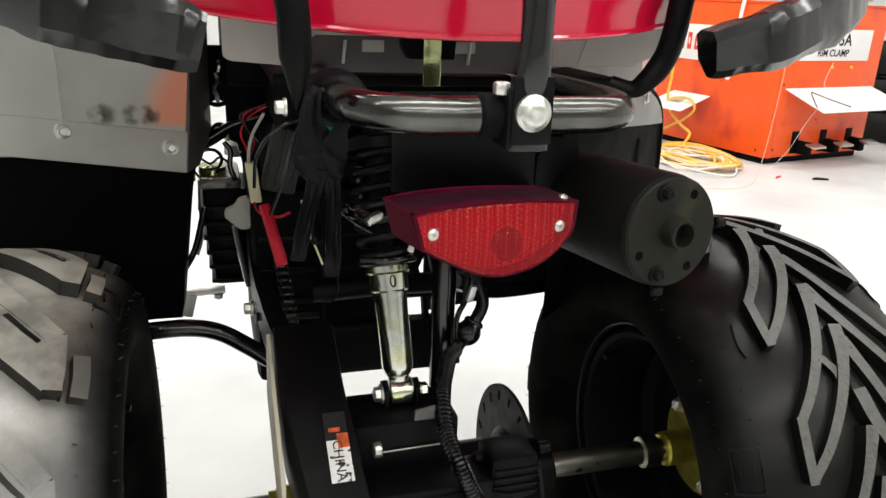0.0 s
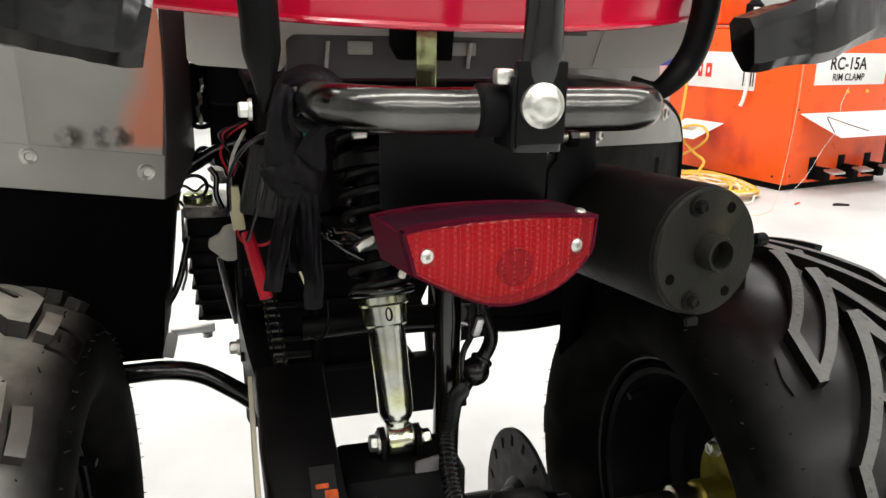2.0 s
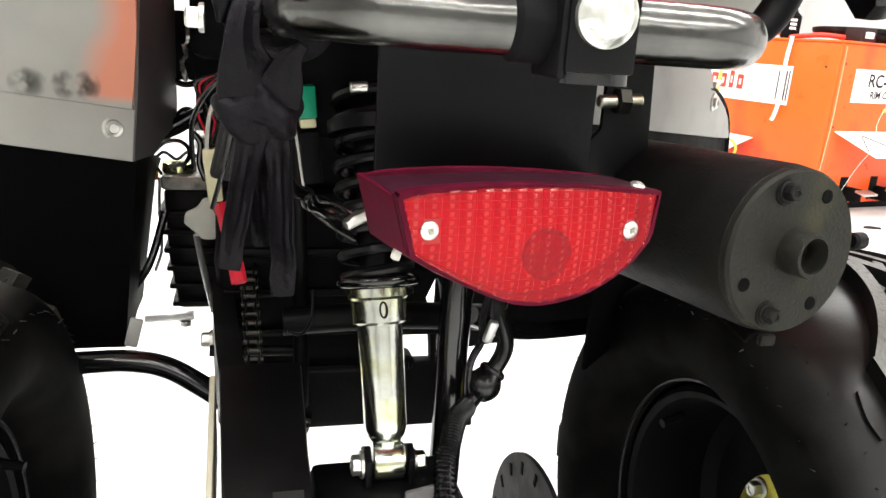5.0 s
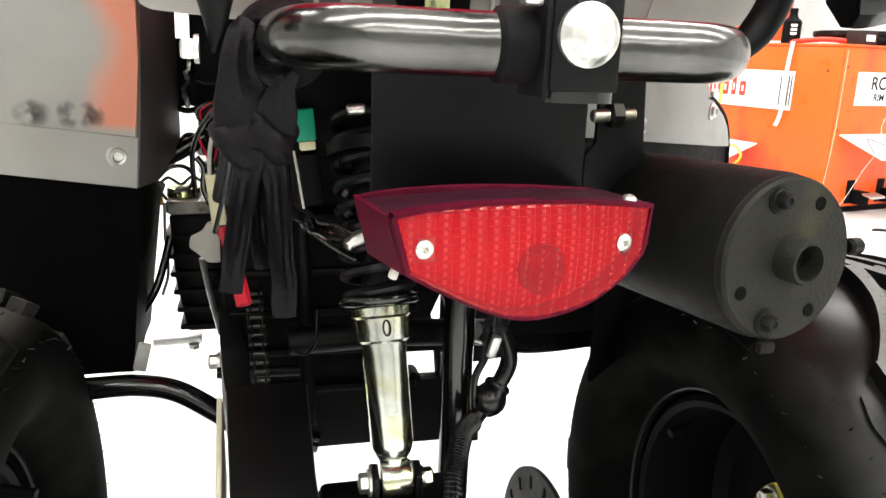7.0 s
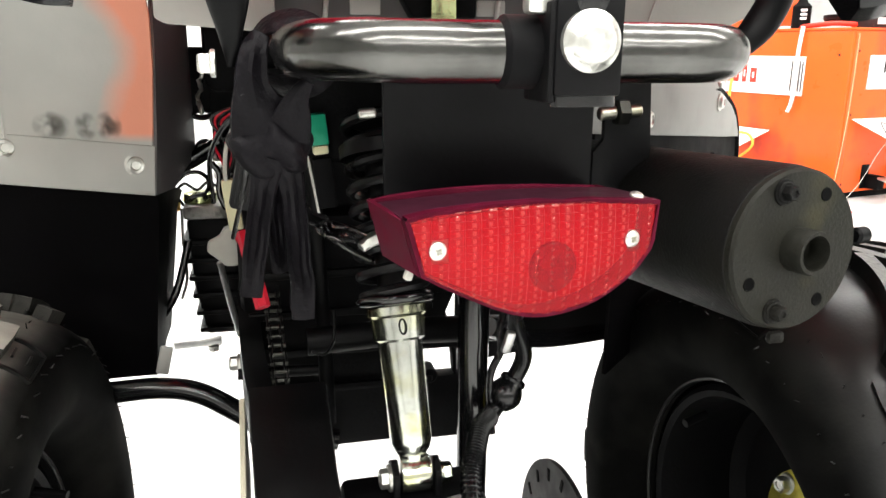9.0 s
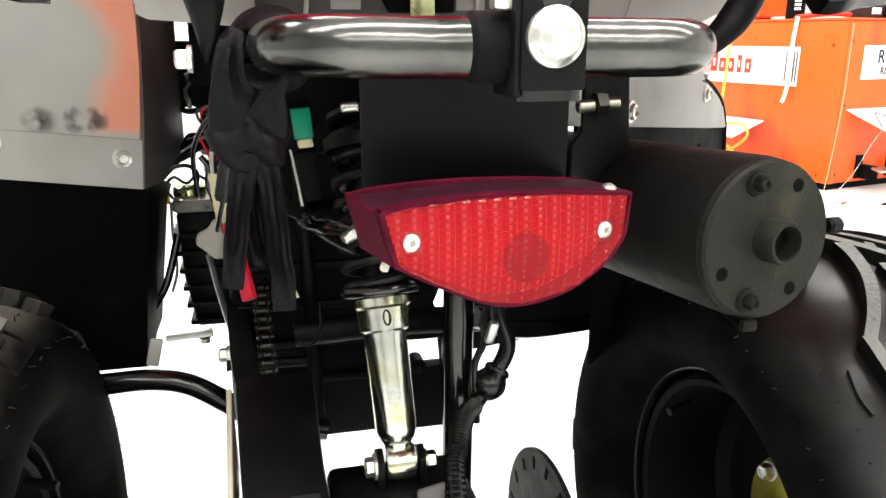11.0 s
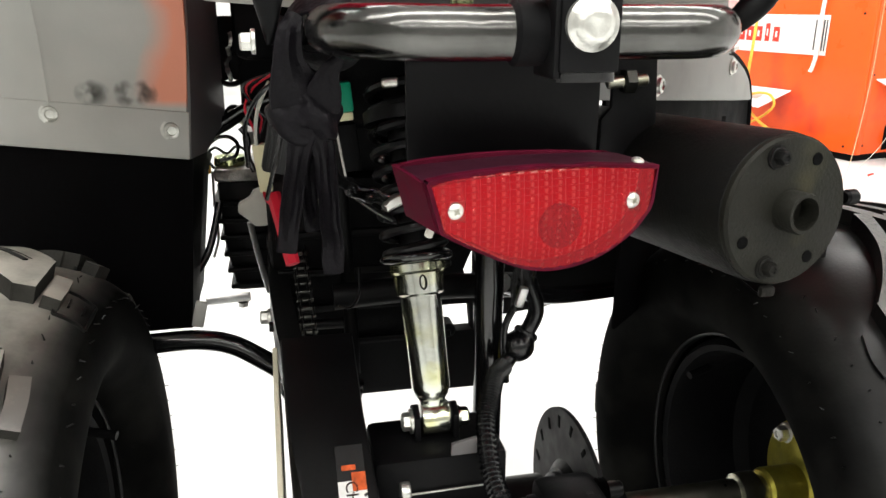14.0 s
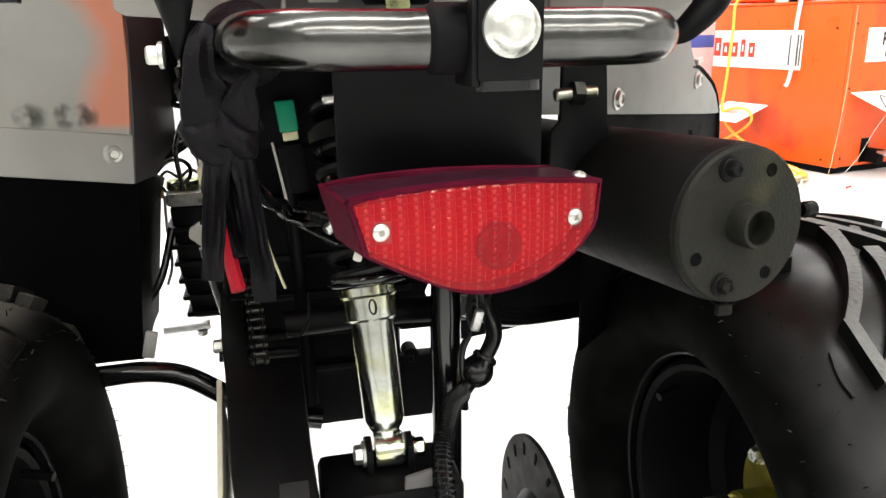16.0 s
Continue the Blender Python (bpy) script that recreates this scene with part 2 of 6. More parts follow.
M_WHITE = material("white_label", (0.85, 0.85, 0.84), 0.45, vary=0.05, scale=20)
M_LOGO = material("label_red_print", (0.75, 0.05, 0.03), 0.5, vary=0.1, scale=30)
M_PRINT = material("label_black_print", (0.035, 0.025, 0.025), 0.7, vary=0.3, scale=60, spec=0.08)
M_CORD = material("yellow_cord", (0.85, 0.50, 0.07), 0.45, vary=0.12, scale=40)
M_CORDW = material("white_cord", (0.80, 0.74, 0.66), 0.5, vary=0.1, scale=40)
M_CORDO = material("pale_orange_cord", (0.82, 0.60, 0.36), 0.5, vary=0.15, scale=40)
M_BLUE = material("blue_print", (0.10, 0.18, 0.65), 0.5, vary=0.1, scale=30)
M_STICKER = material("worn_label", (0.72, 0.72, 0.70), 0.3, vary=0.15, scale=60, spot=(0.03, 0.03, 0.03), spot_scale=120, spot_low=0.56, spot_high=0.62)
M_BOXGREY = material("charcoal_plastic", (0.014, 0.014, 0.0145), 0.45, vary=0.3, scale=60, bump=0.1, spec=0.25)
M_CARD = material("white_carton", (0.82, 0.82, 0.83), 0.6, vary=0.06, scale=20)
M_ORANGE = material("orange_print", (0.55, 0.10, 0.03), 0.6, vary=0.5, scale=160, spot=(0.08, 0.04, 0.03), spot_scale=140, spec=0.1)


def lens_material(name, through_colour, clear_share, glint):
    m = bpy.data.materials.new(name)
    m.use_nodes = True
    t = m.node_tree
    n, k = t.nodes, t.links
    b = n["Principled BSDF"]
    b.inputs["Base Color"].default_value = (0.74, 0.030, 0.055, 1)
    b.inputs["Roughness"].default_value = 0.35
    b.inputs["Specular IOR Level"].default_value = 0.2
    clear = n.new("ShaderNodeBsdfTransparent")
    clear.inputs[0].default_value = (*through_colour, 1)
    mix = n.new("ShaderNodeMixShader")
    mix.inputs[0].default_value = clear_share
    k.new(b.outputs[0], mix.inputs[1])
    k.new(clear.outputs[0], mix.inputs[2])
    gloss = n.new("ShaderNodeBsdfGlossy")  # each pillow of the lens catches its own glint
    gloss.inputs["Color"].default_value, gloss.inputs["Roughness"].default_value = (1.0, 0.60, 0.52, 1), 0.10
    shine = n.new("ShaderNodeFresnel")
    shine.inputs["IOR"].default_value = 1.6
    less = n.new("ShaderNodeMath")
    less.operation = "MULTIPLY"
    less.inputs[1].default_value = glint
    k.new(shine.outputs[0], less.inputs[0])
    over = n.new("ShaderNodeMixShader")
    k.new(less.outputs[0], over.inputs[0])
    k.new(mix.outputs[0], over.inputs[1])
    k.new(gloss.outputs[0], over.inputs[2])
    k.new(over.outputs[0], n["Material Output"].inputs["Surface"])
    return m


M_LENS = lens_material("red_lens_plastic", (1.0, 0.28, 0.26), 0.84, 0.9)
M_LENSDEEP = lens_material("deep_red_lens_plastic", (0.84, 0.030, 0.055), 0.80, 0.2)
M_LENSDARK = material("dark_red_housing", (0.065, 0.003, 0.013), 0.5, vary=0.5, scale=60, spec=0.05)
M_MAUVE = material("smoked_red_top", (0.030, 0.006, 0.013), 0.35, vary=0.3, scale=60, spec=0.2)
M_REFLECT = material("lamp_reflector", (0.80, 0.80, 0.77), 0.3, 0.0, vary=0.15, scale=40)
M_HOLE = material("dark_opening", (0.0012, 0.0012, 0.0012), 0.7, vary=0.2, scale=40, spec=0.05)
M_BULB = material("dark_bulb_holder", (0.02, 0.013, 0.02), 0.4, vary=0.8, scale=120, spot=(0.12, 0.11, 0.12), spot_scale=90, spot_low=0.55, spot_high=0.65)


# ---- mesh helpers ----
def part(name, bm, mat, parent=None, label="", smooth=True, m=None):
    if m is not None:
        bmesh.ops.transform(bm, matrix=m, verts=bm.verts)
    bmesh.ops.recalc_face_normals(bm, faces=bm.faces)
    me = bpy.data.meshes.new(name)
    if smooth:
        for f in bm.faces:
            f.smooth = True
        for e in bm.edges:
            if len(e.link_faces) == 2 and e.calc_face_angle(0) > 0.6:
                e.smooth = False
    bm.to_mesh(me)
    bm.free()
    me.materials.append(mat)
    ob = new(name, me)
    ob.parent = parent
    if label:
        tagged(ob, label)
    return ob


def thing(name, label, category, group="", at=(0, 0, 0)):
    ob = new(name)
    ob.location = at
    ob.empty_display_size = 0.02
    return tagged(ob, label, category, group)


def box(size, at=(0, 0, 0), bevel=0.0, turn=(0, 0, 0), bm=None):
    """A box of that size round a centre, bevelled; added to bm where one is given."""
    b = bmesh.new()
    bmesh.ops.create_cube(b, size=1)
    bmesh.ops.scale(b, vec=size, verts=b.verts)
    if bevel:
        bmesh.ops.bevel(b, geom=list(b.edges), offset=bevel, segments=2, profile=0.5, affect="EDGES")
    bmesh.ops.transform(b, matrix=pose(*at, *turn), verts=b.verts)
    return join(bm, b)


def join(bm, b):
    if bm is None:
        return b
    me = bpy.data.meshes.new("tmp")
    b.to_mesh(me)
    b.free()
    bm.from_mesh(me)
    bpy.data.meshes.remove(me)
    return bm


def smooth_path(points, steps=6):
    """A Catmull-Rom curve through the points."""
    pts = [Vector(p) for p in points]
    pts = [2 * pts[0] - pts[1]] + pts + [2 * pts[-1] - pts[-2]]
    out = []
    for i in range(1, len(pts) - 2):
        a, b, c, d = pts[i - 1:i + 3]
        for s in range(steps):
            t = s / steps
            out.append(0.5 * (2 * b + (c - a) * t + (2 * a - 5 * b + 4 * c - d) * t * t + (3 * b - a - 3 * c + d) * t ** 3))
    out.append(pts[-2])
    return out


def sweep(points, shape, up=(0, 0, 1), steps=6, caps=True, taper=None, bm=None):
    """Sweeps a closed 2D outline along a smooth path; its first axis lies across the path and up, its second along up."""
    path = smooth_path(points, steps) if steps else [Vector(p) for p in points]
    b = bmesh.new()
    rings, u = [], Vector(up)
    for i, p in enumerate(path):
        d = (path[min(i + 1, len(path) - 1)] - path[max(i - 1, 0)]).normalized()
        u = (u - d * u.dot(d)).normalized()
        s = d.cross(u)
        f = taper(i / (len(path) - 1)) if taper else (1, 1)
        rings.append([b.verts.new(p + s * x * f[0] + u * y * f[1]) for x, y in shape])
    n = len(shape)
    for a, c in zip(rings, rings[1:]):
        for j in range(n):
            b.faces.new((a[j], a[(j + 1) % n], c[(j + 1) % n], c[j]))
    if caps:
        b.faces.new(rings[0][::-1])
        b.faces.new(rings[-1])
    return join(bm, b)


def circle(r, n=14, ry=None):
    return [(r * math.cos(2 * math.pi * i / n), (ry or r) * math.sin(2 * math.pi * i / n)) for i in range(n)]


def strip(w, h):
    """A flat outline with rounded edges, w across, h thick."""
    e = h / 2
    return [(w / 2 - e, -e), (w / 2, 0), (w / 2 - e, e), (-w / 2 + e, e), (-w / 2, 0), (-w / 2 + e, -e)]


def tube(points, r, n=14, steps=6, bm=None, taper=None):
    d = Vector(points[1]) - Vector(points[0])
    up = (0, 0, 1) if abs(d.normalized().z) < 0.8 else (0, 1, 0)
    return sweep(points, circle(r, n), up, steps, bm=bm, taper=taper)


def lathe(profile, n=48, m=None, bm=None, closed=False):
    """Turns (along, radius) rows round the x axis."""
    b = bmesh.new()
    rings = []
    for x, r in profile:
        rings.append([b.verts.new((x, r * math.cos(2 * math.pi * i / n), r * math.sin(2 * math.pi * i / n))) for i in range(n)])
    pairs = list(zip(rings, rings[1:])) + ([(rings[-1], rings[0])] if closed else [])
    for a, c in pairs:
        for j in range(n):
            b.faces.new((a[j], a[(j + 1) % n], c[(j + 1) % n], c[j]))
    if not closed:
        if profile[0][1] > 1e-5:
            b.faces.new(rings[0][::-1])
        if profile[-1][1] > 1e-5:
            b.faces.new(rings[-1])
    bmesh.ops.remove_doubles(b, verts=b.verts, dist=1e-6)
    if m is not None:
        bmesh.ops.transform(b, matrix=m, verts=b.verts)
    return join(bm, b)


def along(start, end):
    """The matrix that lays the x axis from start towards end."""
    d = (Vector(end) - Vector(start)).normalized()
    return Matrix.Translation(start) @ d.to_track_quat("X", "Z").to_matrix().to_4x4()


def rod(start, end, r, n=16, bevel=0.0, bm=None):
    length = (Vector(end) - Vector(start)).length
    c = min(bevel, r * 0.5)
    rows = [(0, r - c), (c, r), (length - c, r), (length, r - c)] if c else [(0, r), (length, r)]
    return lathe(rows, n, along(start, end), bm)


def prism(outline, axis, low, high, bevel=0.0, bm=None, tilt=0.0):
    """A flat outline drawn out along x, y or z between low and high."""
    b = bmesh.new()

    def place(p, q):
        return {"x": (q, p[0], p[1]), "y": (p[0], q, p[1]), "z": (p[0], p[1], q)}[axis]
    lo = [b.verts.new(place(p, low)) for p in outline]
    hi = [b.verts.new(place(p, high)) for p in outline]
    b.faces.new(lo[::-1])
    b.faces.new(hi)
    n = len(outline)
    for i in range(n):
        b.faces.new((lo[i], lo[(i + 1) % n], hi[(i + 1) % n], hi[i]))
    for v in b.verts:
        v.co.z -= tilt * (v.co.y + 0.197) if tilt else 0
    bmesh.ops.recalc_face_normals(b, faces=b.faces)
    if bevel:
        bmesh.ops.bevel(b, geom=list(b.edges), offset=bevel, segments=2, profile=0.5, affect="EDGES")
    return join(bm, b)


def hex_bolt(at, way, head=0.006, height=0.005, washer=0.009, slot=True, bm=None):
    """A hexagon bolt head on a washer, pointing along way from at."""
    m = along(at, Vector(at) + Vector(way))
    b = lathe([(0, washer), (height * 0.25, washer), (height * 0.32, washer * 0.9)], 24, m)
    b = lathe([(height * 0.3, head), (height * 0.95, head), (height * 1.1, head * 0.82), (height * 1.1, head * 0.5), (height * 0.98, head * 0.4)], 6, m, b)
    return join(bm, b)


def screw(at, way, r=0.004, height=0.002, bm=None):
    """A domed crosshead screw."""
    m = along(at, Vector(at) + Vector(way))
    b = lathe([(0, r), (height * 0.5, r * 0.93), (height, r * 0.55), (height * 1.05, r * 0.3), (height * 0.5, r * 0.18), (height * 0.5, 0.0)], 18, m)
    return join(bm, b)


def grid_sheet(rows, thick=0.003, bm=None):
    """A sheet through rows of points, with thickness."""
    b = bmesh.new()
    vs = [[b.verts.new(p) for p in row] for row in rows]
    for a, c in zip(vs, vs[1:]):
        for j in range(len(a) - 1):
            b.faces.new((a[j], a[j + 1], c[j + 1], c[j]))
    bmesh.ops.recalc_face_normals(b, faces=b.faces)
    bmesh.ops.solidify(b, geom=list(b.faces), thickness=thick)
    return join(bm, b)


# ---- the room ----
tagged(part("floor", box((12.0, 16.0, 0.1), (0.6, 0.0, -0.05)), M_FLOOR), "bright painted concrete workshop floor", "floor", kind="structure")
tagged(part("wall_north", box((12.2, 0.12, CEILING), (0.6, 6.9, CEILING / 2)), M_WALL), "plain white painted workshop wall", "wall", kind="structure")
tagged(part("wall_south", box((12.2, 0.12, CEILING), (0.6, -7.2, CEILING / 2)), M_BACKWALL), "plain unseen workshop wall, kept grey to dim bounced light", "wall", kind="structure")
tagged(part("wall_west", box((0.12, 13.98, CEILING), (-4.6, -0.15, CEILING / 2)), M_BACKWALL), "plain unseen workshop wall, kept grey to dim bounced light", "wall", kind="structure")
tagged(part("wall_east", box((0.12, 13.98, CEILING), (5.8, -0.15, CEILING / 2)), M_WALL), "plain white painted workshop wall", "wall", kind="structure")
tagged(part("ceiling", box((12.2, 14.3, 0.1), (0.6, -0.15, CEILING + 0.05)), M_CEIL), "plain pale ceiling with strip lights", "ceiling", kind="structure")
for ly in ROWS_OF_LAMPS:
    fixture = thing("ceiling_light", "long row of white strip lights fixed to the ceiling", "ceiling light", "ceiling strip lights", (LAMP_X, ly, CEILING))
    for k in range(6):
        part("housing", box((1.24, 0.26, 0.08), (-3.1 + 1.24 * k, 0, -0.04), 0.008), M_WHITE, fixture)

# ---- the quad bike ----
quad = thing("quad_bike", "red and black quad bike parked on the workshop floor", "quad bike")
AXLE = 0.279          # height of the rear axle, half the tyre's diameter
WHEEL = 0.375         # middle of each rear wheel from the centre line


def tyre_point(theta, phi, lift=0.0):
    """A place on the tyre's outside: round the wheel by theta, across the section by phi."""
    def at(p):
        s, c = math.sin(p), math.cos(p)
        x = 0.125 * math.copysign(abs(s) ** 0.88, s)
        r = 0.205 + (0.063 * abs(c) ** 0.62 if c > 0 else -0.060 * abs(c) ** 0.85)
        return x, r
    x, r = at(phi)
    x1, r1 = at(phi + 0.02)
    x0, r0 = at(phi - 0.02)
    tx, tr = x1 - x0, r1 - r0
    length = math.hypot(tx, tr) or 1
    x, r = x - tr / length * lift, r + tx / length * lift
    return Vector((x, r * math.cos(theta), r * math.sin(theta)))


def lug_rib(bm, path, width, height, theta0, side):
    """One raised rib of tread along a path of (round, across) metres."""
    pts = smooth_path([(u, v, 0) for u, v in path], 5)
    low, top = [], []
    for i, p in enumerate(pts):
        d = (pts[min(i + 1, len(pts) - 1)] - pts[max(i - 1, 0)]).normalized()
        n = Vector((-d.y, d.x, 0))
        row_l, row_t = [], []
        for k, off in ((1.12, 1), (1.12, -1)):
            q = p + n * width / 2 * off
            ql = p + n * width / 2 * off * k
            row_t.append(bm.verts.new(tyre_point(theta0 - q.x / 0.265, side * q.y / 0.105, height)))
            row_l.append(bm.verts.new(tyre_point(theta0 - ql.x / 0.265, side * ql.y / 0.105, -0.002)))
        low.append(row_l)
        top.append(row_t)
    for i in range(len(pts) - 1):
        bm.faces.new((top[i][0], top[i + 1][0], top[i + 1][1], top[i][1]))
        bm.faces.new((low[i][0], low[i + 1][0], top[i + 1][0], top[i][0])).material_index = 1
        bm.faces.new((top[i][1], top[i + 1][1], low[i + 1][1], low[i][1])).material_index = 1
    for i in (0, -1):
        bm.faces.new((low[i][0], top[i][0], top[i][1], low[i][1])).material_index = 1


def lug_floor(bm, first, second, height, theta0, side):
    """The shallow sunk floor between a lug's two ribs."""
    a = smooth_path([(u, v, 0) for u, v in first], 5)
    c = smooth_path([(u, v, 0) for u, v in second], 5)
    n = 12
    rows = []
    for i in range(n):
        p, q = a[int(i * (len(a) - 1) / (n - 1))], c[int(i * (len(c) - 1) / (n - 1))]
        rows.append([bm.verts.new(tyre_point(theta0 - w.x / 0.265, side * w.y / 0.105, height)) for w in (p, (p + q) / 2, q)])
    for r, s in zip(rows, rows[1:]):
        for j in range(2):
            bm.faces.new((r[j], r[j + 1], s[j + 1], s[j]))


def rear_wheel(side, phase, inset, floor, casing, lug, walls, tyre_label):
    """A wheel on its axle: side 1 to the right, -1 to the left. The mesh's inner side faces the centre line."""
    place = pose(side * WHEEL - 0.015, 0, AXLE) @ Matrix.Diagonal((side, 1, 1, 1))
    # pressed steel rim, open towards the centre line
    rim = lathe([(-0.066, 0.151), (-0.073, 0.149), (-0.077, 0.144), (-0.074, 0.138), (-0.060, 0.134), (0.005, 0.131), (0.018, 0.12), (0.026, 0.085), (0.03, 0.05),
                 (0.03, 0.018), (0.036, 0.018), (0.036, 0.05), (0.032, 0.09), (0.028, 0.125), (0.06, 0.130), (0.094, 0.136), (0.094, 0.149), (0.085, 0.149),
                 (0.060, 0.134), (-0.050, 0.138)], 64, closed=True)
    wheel = part("wheel", rim, M_MATT, quad, "black pressed steel wheel with a knobbly tyre", m=place)
    b = bmesh.new()
    nt, phis = 96, [math.radians(-147 + 294 * i / 40) for i in range(41)]
    rings = [[b.verts.new(tyre_point(2 * math.pi * j / nt, p)) for p in phis] for j in range(nt)]
    for j in range(nt):
        a, c = rings[j], rings[(j + 1) % nt]
        for i in range(40):
            b.faces.new((a[i], a[i + 1], c[i + 1], c[i]))
    part("tyre", b, casing, wheel, tyre_label, m=place)
    pitches = 14
    b = bmesh.new()
    outer = [(0.178, 0.0010), (0.147, 0.0080), (0.112, 0.0190), (0.078, 0.0360), (0.053, 0.0530)]
    inner = [(0.132, -0.0020), (0.103, 0.0030), (0.070, 0.0140), (0.032, 0.0340), (0.006, 0.0530)]
    sunk = bmesh.new()
    grooves = bmesh.new()
    rib, tall = (0.0150 if floor > 0.01 else 0.0080), 0.0135
    for i in range(pitches):
        for s in (-1, 1):
            th = phase + 2 * math.pi * (i + (0.5 if s > 0 else 0)) / pitches
            stretch = 1.0 if i % 2 else 0.90
            first, second = [[(u * stretch, v + inset * min(1, max(0, v) / 0.045)) for u, v in q] for q in (outer, inner)]
            end = first[-1][1]
            lug_rib(b, first, rib, tall, th, s)
            lug_rib(b, second, rib, tall, th, s)
            lug_rib(b, [(first[-1][0] + 0.003, end), (first[-1][0] * 0.5, end + 0.0015), (0.001, end + 0.001)], rib, tall, th, s)
            if i % 2:
                lug_rib(b, [(0.103 * stretch, 0.0185), (0.090 * stretch, 0.0120), (0.080 * stretch, 0.0105)], 0.006, 0.0120, th, s)
            lug_floor(sunk, first, second, floor, th, s)
            if floor > 0.01:
                mid_v = [((p[0] + q[0]) / 2 + 0.004, (p[1] + q[1]) / 2) for p, q in zip(first, second)]
                slot = [((mid_v[2][0] + mid_v[3][0]) / 2, (mid_v[2][1] + mid_v[3][1]) / 2), mid_v[3], ((mid_v[3][0] + mid_v[4][0]) / 2, (mid_v[3][1] + mid_v[4][1]) / 2)]
                lug_rib(grooves, slot, 0.0035, tall + 0.0004, th, s)
            if floor > 0.01 and s < 0:
                lug_rib(b, [(0.036, end + 0.0210), (0.018, end + 0.0225), (-0.002, end + 0.0215)], 0.014, 0.010, th, s)
    if floor > 0.01:
        tagged(part("tread_slot", grooves, M_RUBBER, wheel, m=place), kind="stuff")
    else:
        grooves.free()
    tagged(part("lug_hollow", sunk, casing, wheel, m=place), kind="stuff")
    # darker second slot: the shade on the lugs' walls is put into colour
    part("tread", b, lug, wheel, "raised curved rubber tread lugs", m=place).data.materials.append(walls)
    # low mouldings on the sidewall and the thin rubber hairs left by the mould
    b = bmesh.new()
    for i in range(pitches):
        for s in (-1, 1):
            th = phase + 2 * math.pi * (i + (0.5 if s > 0 else 0)) / pitches
            if i % 2 == 0:
                lug_rib(b, [(0.040, 0.0740), (0.020, 0.0785), (0.005, 0.0765)], 0.0022, 0.0035, th + 0.02, s)
            if i % 4 == 1:
                for q in ([(0.036, 0.094), (0.036, 0.112), (0.036, 0.131)], [(0.036, 0.131), (0.015, 0.132), (-0.006, 0.131)], [(0.036, 0.094), (0.015, 0.094), (-0.006, 0.095)], [(-0.006, 0.095), (-0.006, 0.112), (-0.006, 0.131)],
                          [(0.022, 0.104), (0.010, 0.105)], [(0.022, 0.120), (0.010, 0.121)]):
                    lug_rib(b, q, 0.0024, 0.0018, th, s)
    tagged(part("sidewall_moulding", b, M_RUBBER, wheel, m=place), kind="stuff")
    b = bmesh.new()
    rnd = random.Random(5)
    for j in range(70):
        for p in (-1.35, -0.9, 1.35):
            th = 2 * math.pi * (j + rnd.uniform(-0.2, 0.2)) / 70
            q = tyre_point(th, p + rnd.uniform(-0.04, 0.04))
            w = tyre_point(th + rnd.uniform(-0.008, 0.008), p, rnd.uniform(0.002, 0.0045))
            lathe([(0, 0.0006), ((w - q).length, 0.0003)], 5, along(q, w), b)
    tagged(part("rubber_hair", b, M_RUBBER, wheel, m=place), kind="stuff")
    # raised bead line where the sidewall meets the rim
    for p in (-143, 143):
        c = [tyre_point(2 * math.pi * j / 72, math.radians(p), 0.0) for j in range(73)]
        part("bead_ring", sweep(c, circle(0.0022, 6), (side, 0, 0), 0, False), M_RUBBER, wheel, m=place)
    # zinc hub with its flange and nuts
    b = lathe([(-0.048, 0.018), (-0.045, 0.0205), (-0.010, 0.0205), (-0.004, 0.028), (0.002, 0.062), (0.010, 0.062), (0.014, 0.032), (0.03, 0.030)], 36)
    part("hub", b, M_YZINC, wheel, "yellow zinc-plated hub flange", m=place)
    part("hub_collar", lathe([(-0.078, 0.015), (-0.076, 0.0185), (-0.056, 0.0185), (-0.054, 0.015)], 28), M_STEEL, wheel, "bare steel collar", m=place)
    for i in range(4):
        a = math.radians(45 + 90 * i)
        part("hub_bolt", hex_bolt((0.002, 0.050 * math.cos(a), 0.050 * math.sin(a)), (-1, 0, 0), 0.008, 0.012, 0.011), M_BOLT, wheel, m=place)
    part("valve", rod((-0.088, 0.05, 0.112), (-0.112, 0.045, 0.108), 0.004, 10), M_MATT, wheel, m=place)
    return wheel


rear_wheel(1, 2.221, 0.0, 0.006, M_DUSTY, M_LUG, M_RUBBER, "black knobbly tyre with a worn shiny tread")
rear_wheel(-1, 2.115, 0.016, 0.0132, M_LITDUST, M_LITDUST, M_PALEWALL, "black knobbly tyre with a dusty tread, its lit top painted paler")

# axle, carrier, brake disc and sprocket side
part("axle", rod((-0.36, 0, AXLE), (0.36, 0, AXLE), 0.0138, 28), M_STEEL, quad, "bare steel rear axle, slightly tarnished")
part("axle_collar", lathe([(0, 0.016), (0.003, 0.021), (0.016, 0.021), (0.019, 0.017), (0.026, 0.017)], 28, along((-0.124, 0, AXLE), (-0.4, 0, AXLE))), M_YZINC, quad, "yellow zinc axle collar")
carrier = lathe([(0, 0.03), (0.003, 0.038), (0.02, 0.042), (0.075, 0.042), (0.079, 0.037), (0.085, 0.037), (0.088, 0.041), (0.096, 0.041), (0.1, 0.036), (0.106, 0.036), (0.11, 0.028), (0.15, 0.026), (0.153, 0.018)], 32,
                along((0.012, 0, AXLE), (0.3, 0, AXLE)))
carrier = part("axle_carrier", carrier, M_SATIN, quad, "black axle bearing carrier")
